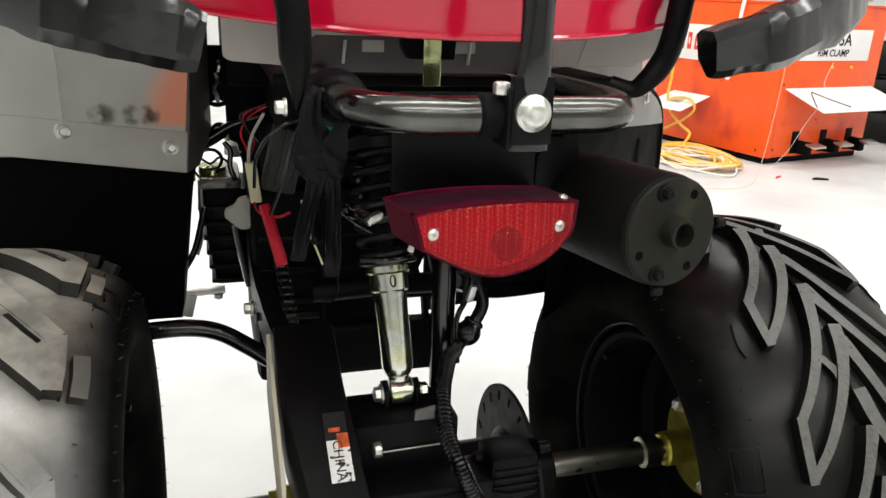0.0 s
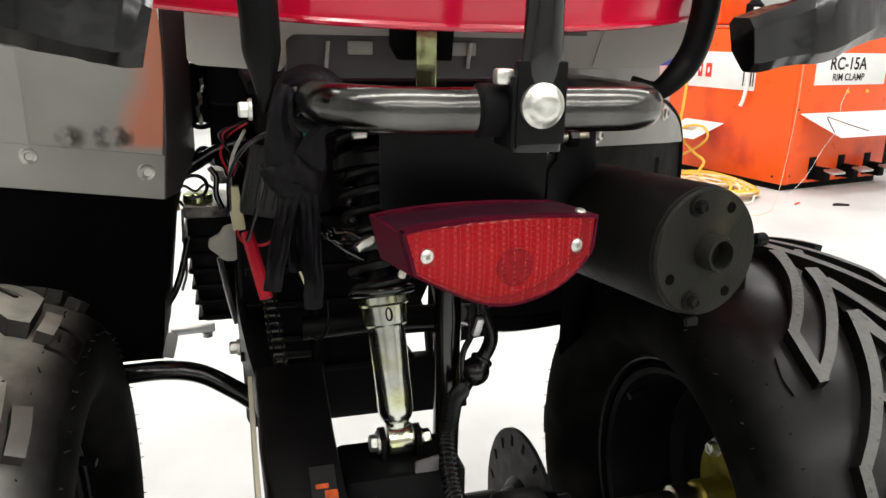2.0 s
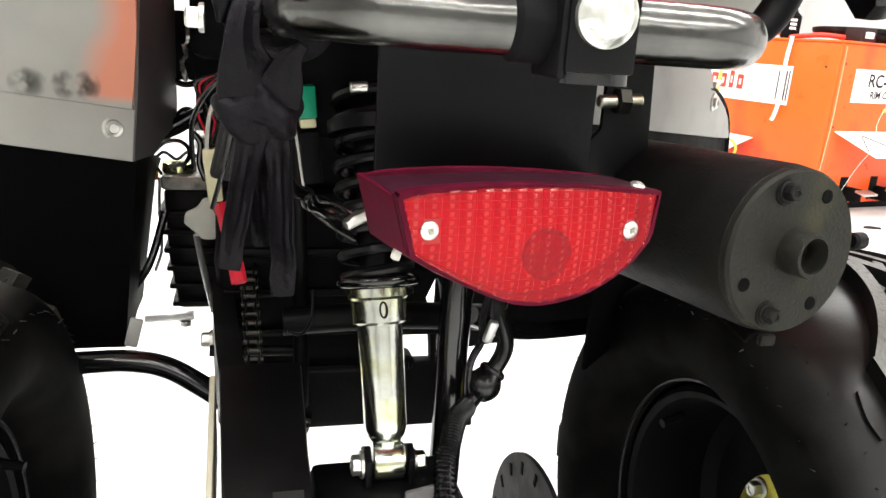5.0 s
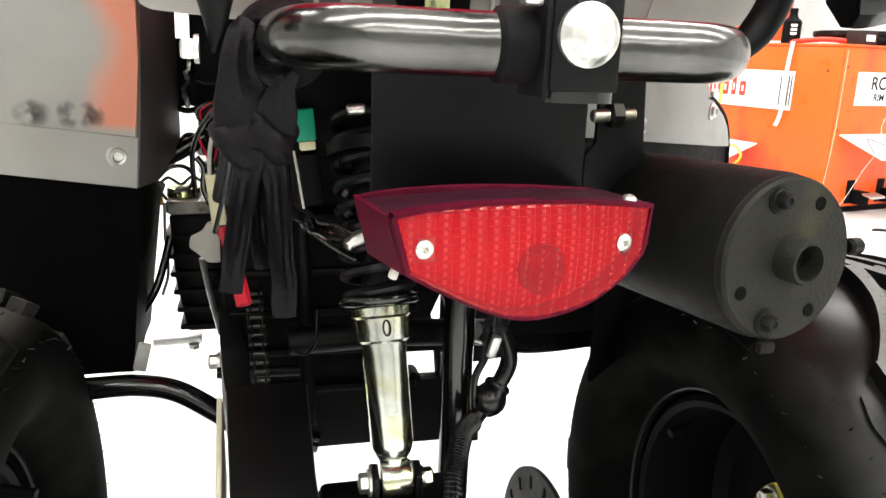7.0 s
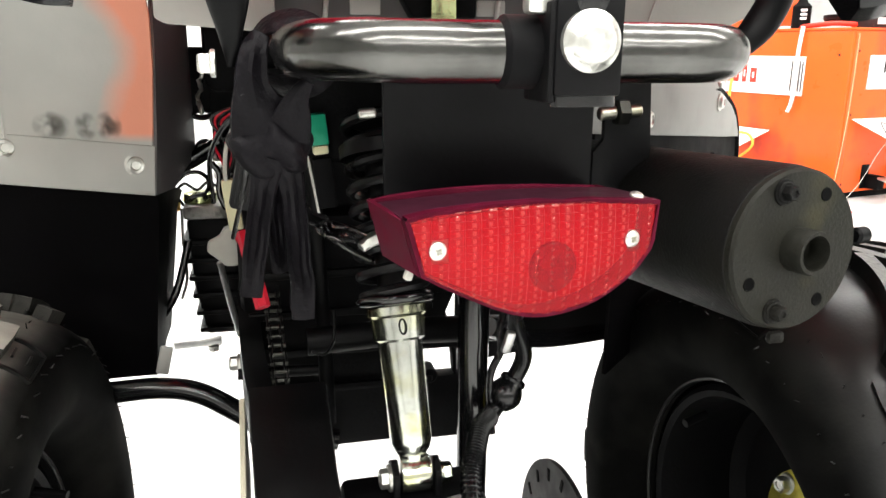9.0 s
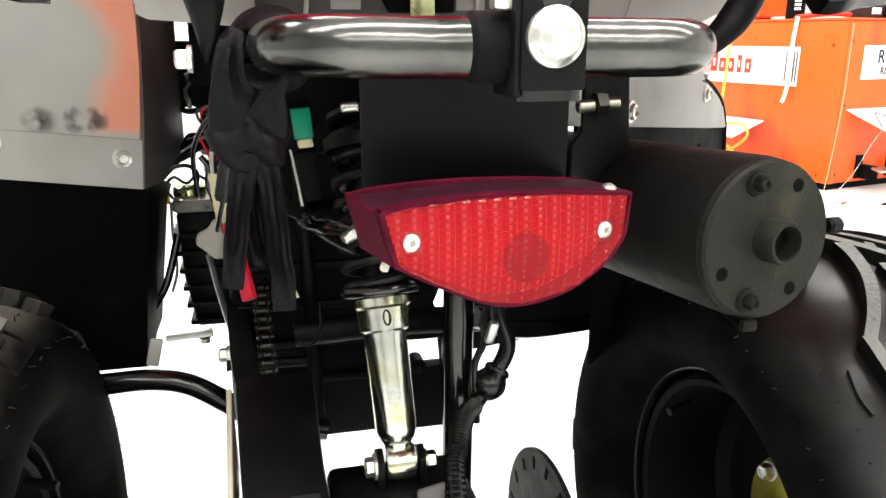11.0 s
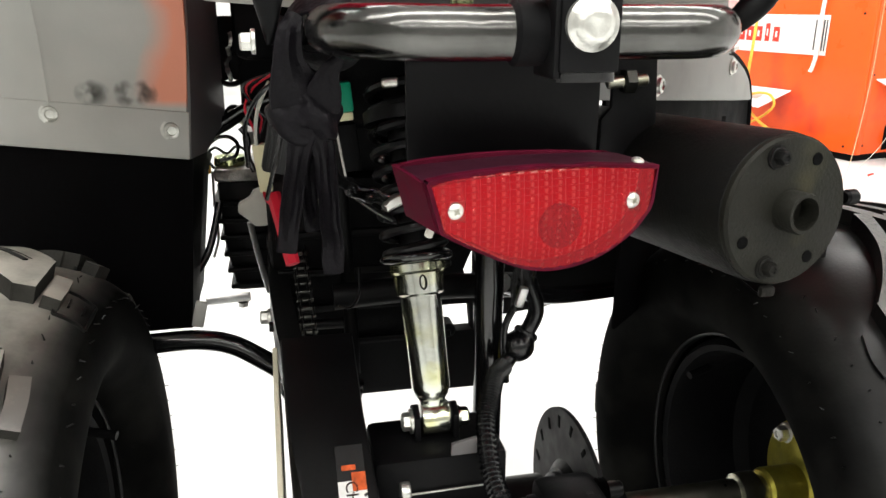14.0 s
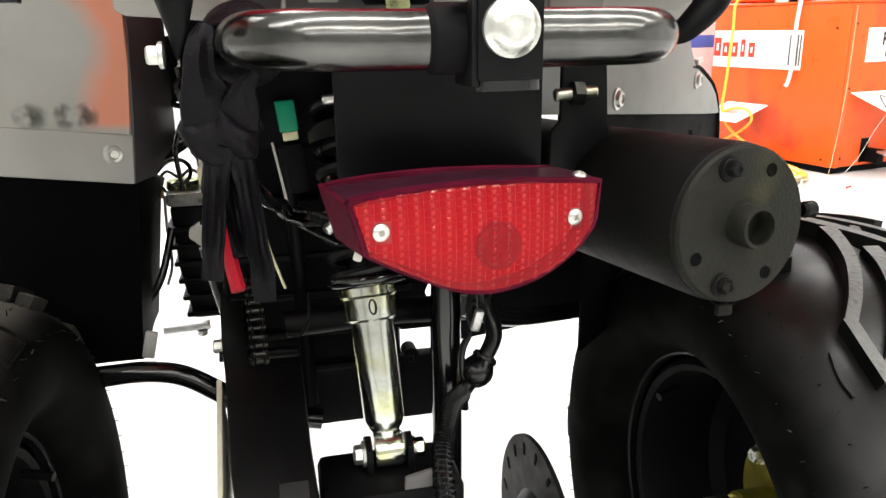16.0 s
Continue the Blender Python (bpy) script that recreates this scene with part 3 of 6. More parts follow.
for i, x in enumerate((0.108, 0.114, 0.120, 0.126)):
    part("carrier_ring", lathe([(0, 0.026), (0.001, 0.031), (0.003, 0.031), (0.004, 0.026)], 28, along((x + 0.012, 0, AXLE), (1, 0, AXLE))), M_SATIN, carrier)
b = box((0.052, 0.046, 0.050), (0.078, -0.078, 0.345), 0.008)
b = box((0.030, 0.040, 0.030), (0.060, -0.085, 0.322), 0.006, (0, 20, 0), b)
caliper = part("brake_caliper", b, M_SATIN, quad, "black brake caliper with ribs above the axle")
for k in range(4):
    part("caliper_rib", box((0.046, 0.004, 0.003), (0.078, -0.1015, 0.331 + k * 0.009), 0.001), M_SATIN, caliper)
b = bmesh.new()
for k in range(5):
    lathe([(-0.0012, 0.0085), (0, 0.0115), (0.0012, 0.0085)], 20, along((0.098 + k * 0.0032, -0.072, 0.357), (1, -0.072, 0.362)), b)
part("slide_boot", b, M_FLAP, caliper, "ribbed black rubber boot")
part("slide_pin", rod((0.045, -0.072, 0.3555), (0.125, -0.072, 0.358), 0.0062, 16, 0.001), M_SATIN, caliper)
for x, z in ((0.062, 0.362), (0.090, 0.366)):
    part("caliper_bolt", hex_bolt((x, -0.088, z), (0, -0.6, 0.8), 0.004, 0.004, 0.0055), M_DISC, caliper)
b = lathe([(-0.002, 0.05), (-0.002, 0.100), (0.002, 0.100), (0.002, 0.05)], 64, pose(0.113, 0, AXLE), closed=True)
disc = part("brake_disc", b, M_DISC, quad, "dark drilled steel brake disc")
for i in range(18):
    a = 2 * math.pi * i / 18 + 0.1
    slot = sweep([(0.1106, r * math.cos(a + 0.02 * k), AXLE + r * math.sin(a + 0.02 * k)) for k, r in enumerate((0.082, 0.087, 0.092))], [(-0.0022, -0.0003), (0.0022, -0.0003), (0.0022, 0.0003), (-0.0022, 0.0003)], (1, 0, 0), 3)
    part("disc_slot", slot, M_HOLE, disc)
part("disc_hub", lathe([(0, 0.045), (0.006, 0.052), (0.012, 0.052), (0.016, 0.04)], 32, along((0.105, 0, AXLE), (0.2, 0, AXLE))), M_SATIN, disc)

# swingarm: the long chain box on the left and the cross member with the shock's foot
b = bmesh.new()
top = [(-0.139, 0.026, 0.473), (-0.080, 0.026, 0.473), (-0.079, -0.04, 0.436), (-0.072, -0.150, 0.373), (-0.122, -0.150, 0.373), (-0.136, -0.05, 0.430)]
vs = [b.verts.new(p) for p in top]
lo = [b.verts.new((p[0], p[1] + 0.012, p[2] - (0.085 if p[1] > -0.06 else 0.07))) for p in top]
b.faces.new(vs)
b.faces.new(lo[::-1])
for i in range(6):
    b.faces.new((vs[i], vs[(i + 1) % 6], lo[(i + 1) % 6], lo[i]))
bmesh.ops.recalc_face_normals(b, faces=b.faces)
bmesh.ops.bevel(b, geom=list(b.edges), offset=0.003, segments=2, profile=0.5, affect="EDGES")
swing = part("chain_box", b, M_SATIN, quad, "black box-section chain cover on the swingarm")
b = prism([(0.022, 0.466), (-0.05, 0.424), (-0.118, 0.385), (-0.118, 0.318), (-0.03, 0.345), (0.048, 0.385)], "x", -0.1455, -0.1415, 0.001)
part("side_plate", b, M_FLOORGLOW, swing, "side plate with the floor's reflection painted in cream")
part("chain_box_tail", prism([(-0.145, 0.376), (-0.19, 0.345), (-0.20, 0.27), (-0.12, 0.25), (-0.10, 0.31)], "x", -0.124, -0.073, 0.004), M_SATIN, swing)

# maker's sticker along the chain box
down = Vector((0, -0.113, -0.0644)).normalized()
normal = Vector((0, -0.495, 0.869)).normalized()


def on_box(u, v, lift=0.0012):
    """A place on the chain box's upper face: u to the right, v down the slope."""
    return Vector((u, -0.067, 0.4205)) + down * v + normal * lift


def slab(u0, u1, v0, v1, lift, thick=0.0004):
    b = bmesh.new()
    c = [on_box(u0, v0, lift), on_box(u1, v0, lift), on_box(u1, v1, lift), on_box(u0, v1, lift)]
    d = [p + normal * thick for p in c]
    lo, hi = [b.verts.new(p) for p in c], [b.verts.new(p) for p in d]
    b.faces.new(lo[::-1])
    b.faces.new(hi)
    for i in range(4):
        b.faces.new((lo[i], lo[(i + 1) % 4], hi[(i + 1) % 4], hi[i]))
    return b


sticker = part("sticker", slab(-0.1035, -0.0835, 0.026, 0.066, 0.0012), M_STICKER, swing, "worn white and orange printed sticker")
part("sticker_top", slab(-0.1035, -0.0835, -0.002, 0.0255, 0.0012), M_BOXGREY, swing, "dark worn top of the sticker")
part("print_block", slab(-0.100, -0.090, 0.014, 0.018, 0.0018), M_ORANGE, swing)
part("print_block", slab(-0.0935, -0.0835, 0.020, 0.034, 0.0018), M_ORANGE, swing)


def lettering(text, size, place, mat, parent, name="lettering", wide=1.0, bold=0.0):
    curve = bpy.data.curves.new("tmp", "FONT")
    curve.body, curve.size, curve.extrude, curve.offset = text, size, 0.0002, size * bold
    curve.align_x, curve.align_y = "CENTER", "CENTER"
    holder = bpy.data.objects.new("tmp", curve)
    me = bpy.data.meshes.new_from_object(holder)
    bpy.data.objects.remove(holder)
    me.transform(place @ Matrix.Diagonal((wide, 1, 1, 1)))
    me.materials.clear()
    me.materials.append(mat)
    ob = new(name, me)
    ob.parent = parent
    return ob


turn = Matrix(((0.0, 1.0, 0.0), (down.y, 0.0, normal.y), (down.z, 0.0, normal.z))).to_4x4()
lettering("CHINA", 0.0125, Matrix.Translation(on_box(-0.0945, 0.046, 0.002)) @ turn, M_PRINT, sticker)

b = box((0.105, 0.065, 0.10), (-0.022, -0.032, 0.352), 0.006)
part("foot_bracket", prism([(-0.016, 0.386), (0.006, 0.386), (0.006, 0.414), (-0.014, 0.410)], "y", -0.062, -0.058, 0.001), M_DARKGREY, quad, "small grey bracket beside the shock's foot")
part("cross_member", b, M_SATIN, quad, "black swingarm cross member")
b = box((0.125, 0.05, 0.10), (-0.008, -0.082, 0.303), 0.006)
part("gear_housing", b, M_SATIN, quad, "black housing round the axle's middle")
tag = part("rating_plate", box((0.062, 0.0016, 0.036), (-0.004, -0.1085, 0.328), 0.0006, (0, -1.5, 0)), M_MATT, quad, "small black rating plate with worn white print")
for k in range(5):
    part("print_line", box((0.038 - 0.003 * (k % 2), 0.0008, 0.0014), (-0.006, -0.1096, 0.3395 - k * 0.0052), 0, (0, -1.5, 0)), M_TRAY, tag)
for x in (-0.031, 0.024):
    part("rivet", screw((x, -0.1092, 0.329), (0, -1, 0), 0.003, 0.0016), M_BOLT, tag)
part("spacer_sleeve", rod((-0.056, -0.068, 0.378), (-0.048, -0.068, 0.378), 0.0075, 20, 0.001), M_BOLT, quad, "bright steel sleeve")
part("spring_rod", tube([(-0.05, -0.0675, 0.374), (-0.02, -0.0675, 0.3745), (0.010, -0.0675, 0.375)], 0.0009, 8), M_BOLT, quad, "thin bright steel rod")

# the shock absorber
foot, head = Vector((-0.021, -0.028, 0.414)), Vector((-0.033, 0.060, 0.66))
way = (head - foot).normalized()
m = along(foot, head)
shock = part("shock_absorber", lathe([(0.016, 0.0105), (0.020, 0.0135), (0.026, 0.0155), (0.100, 0.0168), (0.102, 0.0195), (0.118, 0.0205), (0.120, 0.0225), (0.126, 0.0225), (0.129, 0.015)], 32, m),
             M_ZINC, quad, "zinc-plated shock absorber with a black coil spring")
part("shock_eye", lathe([(-0.011, 0.006), (-0.011, 0.0125), (-0.009, 0.0135), (0.009, 0.0135), (0.011, 0.0125), (0.011, 0.006)], 28, along(foot + Vector((0, 0, 0.002)), foot + Vector((1, 0, 0.002)))), M_ZINC, shock)
part("shock_neck", lathe([(0.006, 0.009), (0.018, 0.011)], 20, m), M_ZINC, shock)
for x in (-0.0155, 0.0155):
    o = [(foot.y - 0.013, 0.386), (foot.y - 0.012, foot.z + 0.008), (foot.y, foot.z + 0.015), (foot.y + 0.012, foot.z + 0.008), (foot.y + 0.016, 0.386)]
    part("clevis_plate", prism(o, "x", foot.x + x - 0.0025, foot.x + x + 0.0025, 0.001), M_SATIN, shock)
part("clevis_bolt", hex_bolt((foot.x - 0.018, foot.y, foot.z), (-1, 0, 0), 0.0075, 0.008, 0.010), M_BOLT, shock)
part("clevis_nut", hex_bolt((foot.x + 0.018, foot.y, foot.z), (1, 0, 0), 0.0075, 0.009, 0.009), M_ZINC, shock)
stamp = [foot + way * (0.111 + 0.0055 * math.sin(a)) + Vector((0.0025 * math.cos(a), -0.0196 - 0.0004 * math.cos(a), 0.0068)) for a in [i * math.pi / 8 for i in range(17)]]
part("stamped_mark", sweep(stamp, circle(0.0007, 6), (0, -1, 0), 0, False), M_DISC, shock)
axis_q = way.to_track_quat("Z", "Y")
coil = [foot + axis_q @ Vector((0.024 * math.cos(a), 0.024 * math.sin(a), 0.135 + 0.0026 * a)) for a in [i * 0.35 for i in range(152)]]
part("coil_spring", sweep(coil, circle(0.0042, 8), (0, 0, 1), 0), M_SPRING, shock, "gloss black coil spring")
part("damper_tube", rod(foot + way * 0.128, foot + way * 0.26, 0.012, 20), M_SATIN, shock)
part("spring_seat", lathe([(0.127, 0.012), (0.127, 0.027), (0.128, 0.029), (0.1295, 0.0302), (0.1315, 0.0305), (0.1335, 0.0300), (0.135, 0.0285), (0.1365, 0.0250), (0.137, 0.012)], 40, m), M_BLACK, shock)
part("spring_seat", lathe([(0.24, 0.012), (0.24, 0.03), (0.25, 0.03), (0.252, 0.012)], 28, m), M_SATIN, shock)

# frame, engine and dark machinery under the tail
b = box((0.176, 0.24, 0.25), (-0.059, 0.31, 0.443), 0.012)
guards = []
for low, high in ((0.318, 0.390), (0.420, 0.447), (0.480, 0.566)):
    guards.append(box((0.066, 0.02, high - low), (0.060, 0.20, (low + high) / 2), 0.003))
guards.append(prism([(0.027, 0.446), (0.060, 0.446), (0.055, 0.460), (0.064, 0.481), (0.027, 0.481)], "y", 0.191, 0.209, 0.001))
guards.append(prism([(0.076, 0.446), (0.092, 0.446), (0.092, 0.481), (0.066, 0.481), (0.071, 0.470)], "y", 0.191, 0.209, 0.001))
guards.append(prism([(0.062, 0.421), (0.068, 0.421), (0.072, 0.389), (0.065, 0.389)], "y", 0.192, 0.208, 0.001))
guards.append(rod((0.038, 0.185, 0.392), (0.038, 0.21, 0.392), 0.008, 18, 0.002))
engine = part("engine_block", b, M_MATT, quad, "dark engine and gearbox block under the tail")
for b in guards:
    part("engine_guard", b, M_MATT, engine)
for k in range(4):
    part("engine_rib", box((0.18, 0.008, 0.008), (-0.05, 0.187, 0.39 + k * 0.04), 0.002), M_SATIN, engine)
part("engine_case", lathe([(0, 0.05), (0.006, 0.06), (0.05, 0.06), (0.056, 0.05)], 28, along((-0.135, 0.25, 0.40), (1, 0.25, 0.40))), M_SATIN, engine)
# added dark masses that stand for the darkness under the tail
b = box((0.235, 0.40, 0.10), (-0.0025, 0.28, 0.68), 0.02)
inner = part("tail_filler", b, M_MATT, quad, "dark filler block added for the darkness under the tail")
part("side_filler", box((0.066, 0.26, 0.10), (-0.136, 0.37, 0.728), 0.012), M_MATT, inner)
# added dark block that closes the bright gap behind the coil spring
part("dark_backing", box((0.20, 0.16, 0.085), (-0.03, 0.29, 0.605), 0.012), M_MATT, quad, "dark backing block added behind the spring")
part("subframe_tube", tube([(0.038, 0.03, 0.30), (0.039, 0.03, 0.40), (0.040, 0.035, 0.50), (0.05, 0.05, 0.62)], 0.0128, 20), M_BLACK, quad, "satin black frame tube")
part("subframe_tube", tube([(-0.070, 0.15, 0.37), (-0.072, 0.15, 0.47), (-0.076, 0.15, 0.58), (-0.078, 0.15, 0.69)], 0.007), M_SATIN, quad, "satin black frame tube")
part("subframe_tube", tube([(-0.09, 0.10, 0.475), (0.0, 0.10, 0.478), (0.09, 0.10, 0.474)], 0.012), M_SATIN, quad, "satin black frame tube")
part("mount_bolt", rod((-0.054, 0.0, 0.677), (-0.042, 0.0, 0.678), 0.0036, 16, 0.001), M_BOLT, quad, "bright mounting bolt by the spring")
part("rear_skid_bar", prism([(0.094, 0.350), (0.185, 0.360), (0.30, 0.380), (0.42, 0.40), (0.42, 0.60), (0.094, 0.60)], "y", 0.302, 0.310, 0.002), M_MATT, quad, "black plastic inner wheel guard")
part("frame_rail", tube([(0.06, 0.06, 0.492), (0.12, 0.10, 0.460), (0.24, 0.20, 0.420), (0.33, 0.30, 0.385)], 0.009), M_BLACK, quad, "gloss black lower frame rail")

# brake hose with its rubber boot and looped cable
hose = part("brake_hose", tube([(0.055, -0.03, 0.56), (0.061, -0.005, 0.523), (0.073, 0.005, 0.487), (0.062, 0.01, 0.457), (0.044, 0.0, 0.440), (0.033, -0.014, 0.438), (0.024, -0.032, 0.430), (0.016, -0.050, 0.418), (0.011, -0.085, 0.398), (0.015, -0.115, 0.382), (0.029, -0.12, 0.349), (0.050, -0.118, 0.31)], 0.0068, 14, 8), M_WIRE, quad, "black brake hose with a rubber boot")
b = bmesh.new()
wrap = smooth_path([(0.044, 0.0, 0.440), (0.033, -0.014, 0.438), (0.024, -0.032, 0.430), (0.016, -0.050, 0.418), (0.011, -0.085, 0.398), (0.015, -0.115, 0.382), (0.029, -0.12, 0.349), (0.050, -0.118, 0.31)], 9)
for p, q in zip(wrap, wrap[1:]):
    lathe([(-0.0012, 0.0066), (0, 0.0084), (0.0012, 0.0066)], 12, along(p, q), b)
tagged(part("hose_spiral", b, M_WIRE, hose), kind="stuff")
part("hose_boot", lathe([(-0.015, 0.0075), (-0.014, 0.0100), (-0.011, 0.0112), (-0.009, 0.0100), (-0.007, 0.0112), (-0.003, 0.0132), (0.002, 0.0137), (0.007, 0.0122), (0.011, 0.0092), (0.013, 0.007)], 22, along((0.060, 0.008, 0.455), (0.045, 0.0, 0.437))), M_WIRE, hose, "black rubber boot")
part("brake_cable", tube([(0.050, -0.03, 0.555), (0.048, -0.01, 0.52), (0.052, 0.0, 0.495), (0.046, 0.006, 0.47), (0.050, 0.01, 0.42)], 0.003, 10), M_WIRE, quad, "thin black brake cable")
part("cable_clip", box((0.007, 0.006, 0.018), (0.054, -0.012, 0.507), 0.0015, (10, 12, 0)), M_ALU, quad, "bright cable clip")

# ---- muffler ----
end, front = Vector((0.167, -0.166, 0.613)), Vector((0.118, 0.130, 0.600))
m = along(end, front)
muffler = part("muffler", lathe([(0.002, 0.044), (0.004, 0.0465), (0.010, 0.0475), (0.290, 0.0475), (0.302, 0.035)], 56, m), M_MUFFLER, quad, "matt black round muffler with a bolted end plate")
part("end_plate", lathe([(0.0045, 0.046), (0.000, 0.046), (-0.002, 0.0445), (-0.002, 0.018)], 56, m), M_ENDCAP, muffler, "dull dark end plate")
inv = m.to_3x3()
tip = end + inv @ Vector((0, 0.002, 0.001))
side_v, up_v = inv @ Vector((0, 1, 0)), inv @ Vector((0, 0, 1))
if side_v.x < 0:
    side_v = -side_v
if up_v.z < 0:
    up_v = -up_v
back = -(front - end).normalized()
tail = tip + side_v * 0.0025
part("outlet_pipe", lathe([(-0.03, 0.0110), (-0.001, 0.0110), (0.0, 0.0126), (0.014, 0.0126), (0.0155, 0.0120), (0.0155, 0.0099), (-0.03, 0.0099)], 36, along(tail, tail + back)), M_ENDCAP, muffler, "short tail pipe stub")
part("outlet_dark", lathe([(0.000, 0.0098), (0.0004, 0.0096)], 24, along(tail + back * 0.0005, tail + back)), M_HOLE, muffler)
for deg, bolted in ((58, False), (110, True), (206, False), (248, True), (303, False)):
    a = math.radians(deg)
    p = end + side_v * 0.036 * math.cos(a) + up_v * 0.036 * math.sin(a) + back * 0.002
    if bolted:
        part("end_ring", lathe([(0, 0.0075), (0.0012, 0.0072), (0.0012, 0.0050)], 20, along(p, p + back)), M_MUFFLER, muffler)
        part("end_bolt", hex_bolt(p, back, 0.0045, 0.007, 0.0060), M_MUFFLER, muffler)
    else:
        part("end_hole", lathe([(0, 0.0040), (0.0005, 0.0037), (0.0003, 0.0018)], 16, along(p, p + back)), M_HOLE, muffler)
p = end - up_v * 0.048 - side_v * 0.012 + back * 0.004
part("end_tab", box((0.010, 0.005, 0.007), p, 0.002), M_MUFFLER, muffler)
p = end + side_v * 0.047 + up_v * 0.004
part("clamp_bolt", rod(p, p + side_v * 0.010, 0.0050, 14, 0.0015), M_SATIN, muffler)
hanger = part("muffler_bracket", prism([(0.097, 0.72), (0.127, 0.72), (0.131, 0.657), (0.130, 0.622), (0.090, 0.622), (0.090, 0.656), (0.097, 0.664)], "y", -0.064, -0.059, 0.001), M_SATIN, quad, "black steel muffler hanger")
part("hanger_bolt", rod((0.090, -0.069, 0.681), (0.119, -0.069, 0.683), 0.0042, 14, 0.001), M_STEEL, hanger)
part("hanger_nut", lathe([(0, 0.006), (0.001, 0.0085), (0.008, 0.0085), (0.009, 0.006)], 6, along((0.101, -0.069, 0.682), (1, -0.069, 0.683))), M_ROLLER, hanger)

# ---- tail light on its plate ----
part("plate_bracket", box((0.116, 0.004, 0.075), (0.0005, -0.129, 0.683), 0.001), M_SATIN, quad, "flat black steel bracket behind the tail light")
LIGHT = Matrix.Translation((0.0062, -0.194, 0)) @ pose(0, 0, 0, 0, 0, 8.5) @ Matrix.Translation((-0.0062, 0.194, 0))  # the light sits turned a little
face = [(-0.061, 0.6497), (-0.052, 0.6512), (-0.038, 0.6523), (-0.019, 0.6530), (0.003, 0.6530), (0.032, 0.6518), (0.0675, 0.6490), (0.0655, 0.6305)] + [(p.x, p.y) for p in smooth_path([(0.0640, 0.6262, 0), (0.0535, 0.6145, 0), (0.034, 0.6035, 0), (0.0095, 0.5993, 0), (-0.0113, 0.6030, 0), (-0.0368, 0.6151, 0), (-0.0538, 0.6247, 0)], 3)]
light = part("tail_light", prism([(x * 1.01 if x < 0 else x - 0.002, z) for x, z in face], "y", -0.150, -0.146, 0.001), M_LENSDARK, quad, "wide red tail light with a faceted lens and two screws", m=LIGHT)
# shell of the housing, tapering forwards
b = bmesh.new()
n = len(face)
near = [b.verts.new((x, -0.194, z)) for x, z in face]
far = [b.verts.new((x * 1.025 if x < 0 else x * 0.95, -0.148, z + 0.0005 - 0.006 * max(0, (0.64 - z) / 0.03) * (x < 0))) for x, z in face]
for i in range(6, n):
    f = b.faces.new((near[i], near[(i + 1) % n], far[(i + 1) % n], far[i]))
bmesh.ops.recalc_face_normals(b, faces=b.faces)
bmesh.ops.solidify(b, geom=list(b.faces), thickness=0.002)
part("housing", b, M_LENSDARK, light, "dark red translucent housing", m=LIGHT)


def top_z(x):
    return 0.6542 - 0.0045 * (abs(x - 0.003) / 0.064) ** 1.5


xs = [-0.062 + 0.131 * j / 12 for j in range(13)]
rows = [[(x, -0.1985, top_z(x) - 0.002) for x in xs], [(x, -0.1985, top_z(x)) for x in xs], [(x, -0.185, top_z(x) + 0.0004) for x in xs], [(x * 0.985 - 0.0005, -0.160, top_z(x) * 0.6 + 0.2600) for x in xs], [(x * 0.97 - 0.001, -0.138, top_z(x) * 0.35 + 0.4195) for x in xs]]
part("top_cap", grid_sheet(rows, 0.0015), M_MAUVE, light, "smoked dark red top cover", m=LIGHT)
part("rim", sweep([(x * 1.01, -0.1965, (z - 0.628) * 1.01 + 0.628) for x, z in face] + [(face[0][0] * 1.01, -0.1965, (face[0][1] - 0.628) * 1.01 + 0.628)], [(-0.0011, -0.003), (0.0011, -0.003), (0.0011, 0.003), (-0.0011, 0.003)], (0, 1, 0), 0, False), M_LENSDARK, light, m=LIGHT)
# lens: a thin shell cut into small prisms
b = bmesh.new()


def inside(x, z):
    c = False
    for i in range(n):
        (x0, z0), (x1, z1) = face[i], face[(i + 1) % n]
        if (z0 > z) != (z1 > z) and x < (x1 - x0) * (z - z0) / (z1 - z0) + x0:
            c = not c
    return c


def lens_y(x, z):
    return -0.1985 - 0.0035 * max(0, 1 - (x / 0.070) ** 2) * max(0, 1 - ((z - 0.628) / 0.032) ** 2)


backing = [b.verts.new((x, lens_y(x, z) + 0.0002, z)) for x, z in face]
mid = b.verts.new((0.004, lens_y(0.004, 0.628), 0.628))
for i in range(n):
    b.faces.new((backing[i], backing[(i + 1) % n], mid))
lens = part("lens", b, M_LENS, light, "bright red faceted lens", smooth=False, m=LIGHT)
b = bmesh.new()
STEP_X, STEP_Z = 0.0078, 0.0036
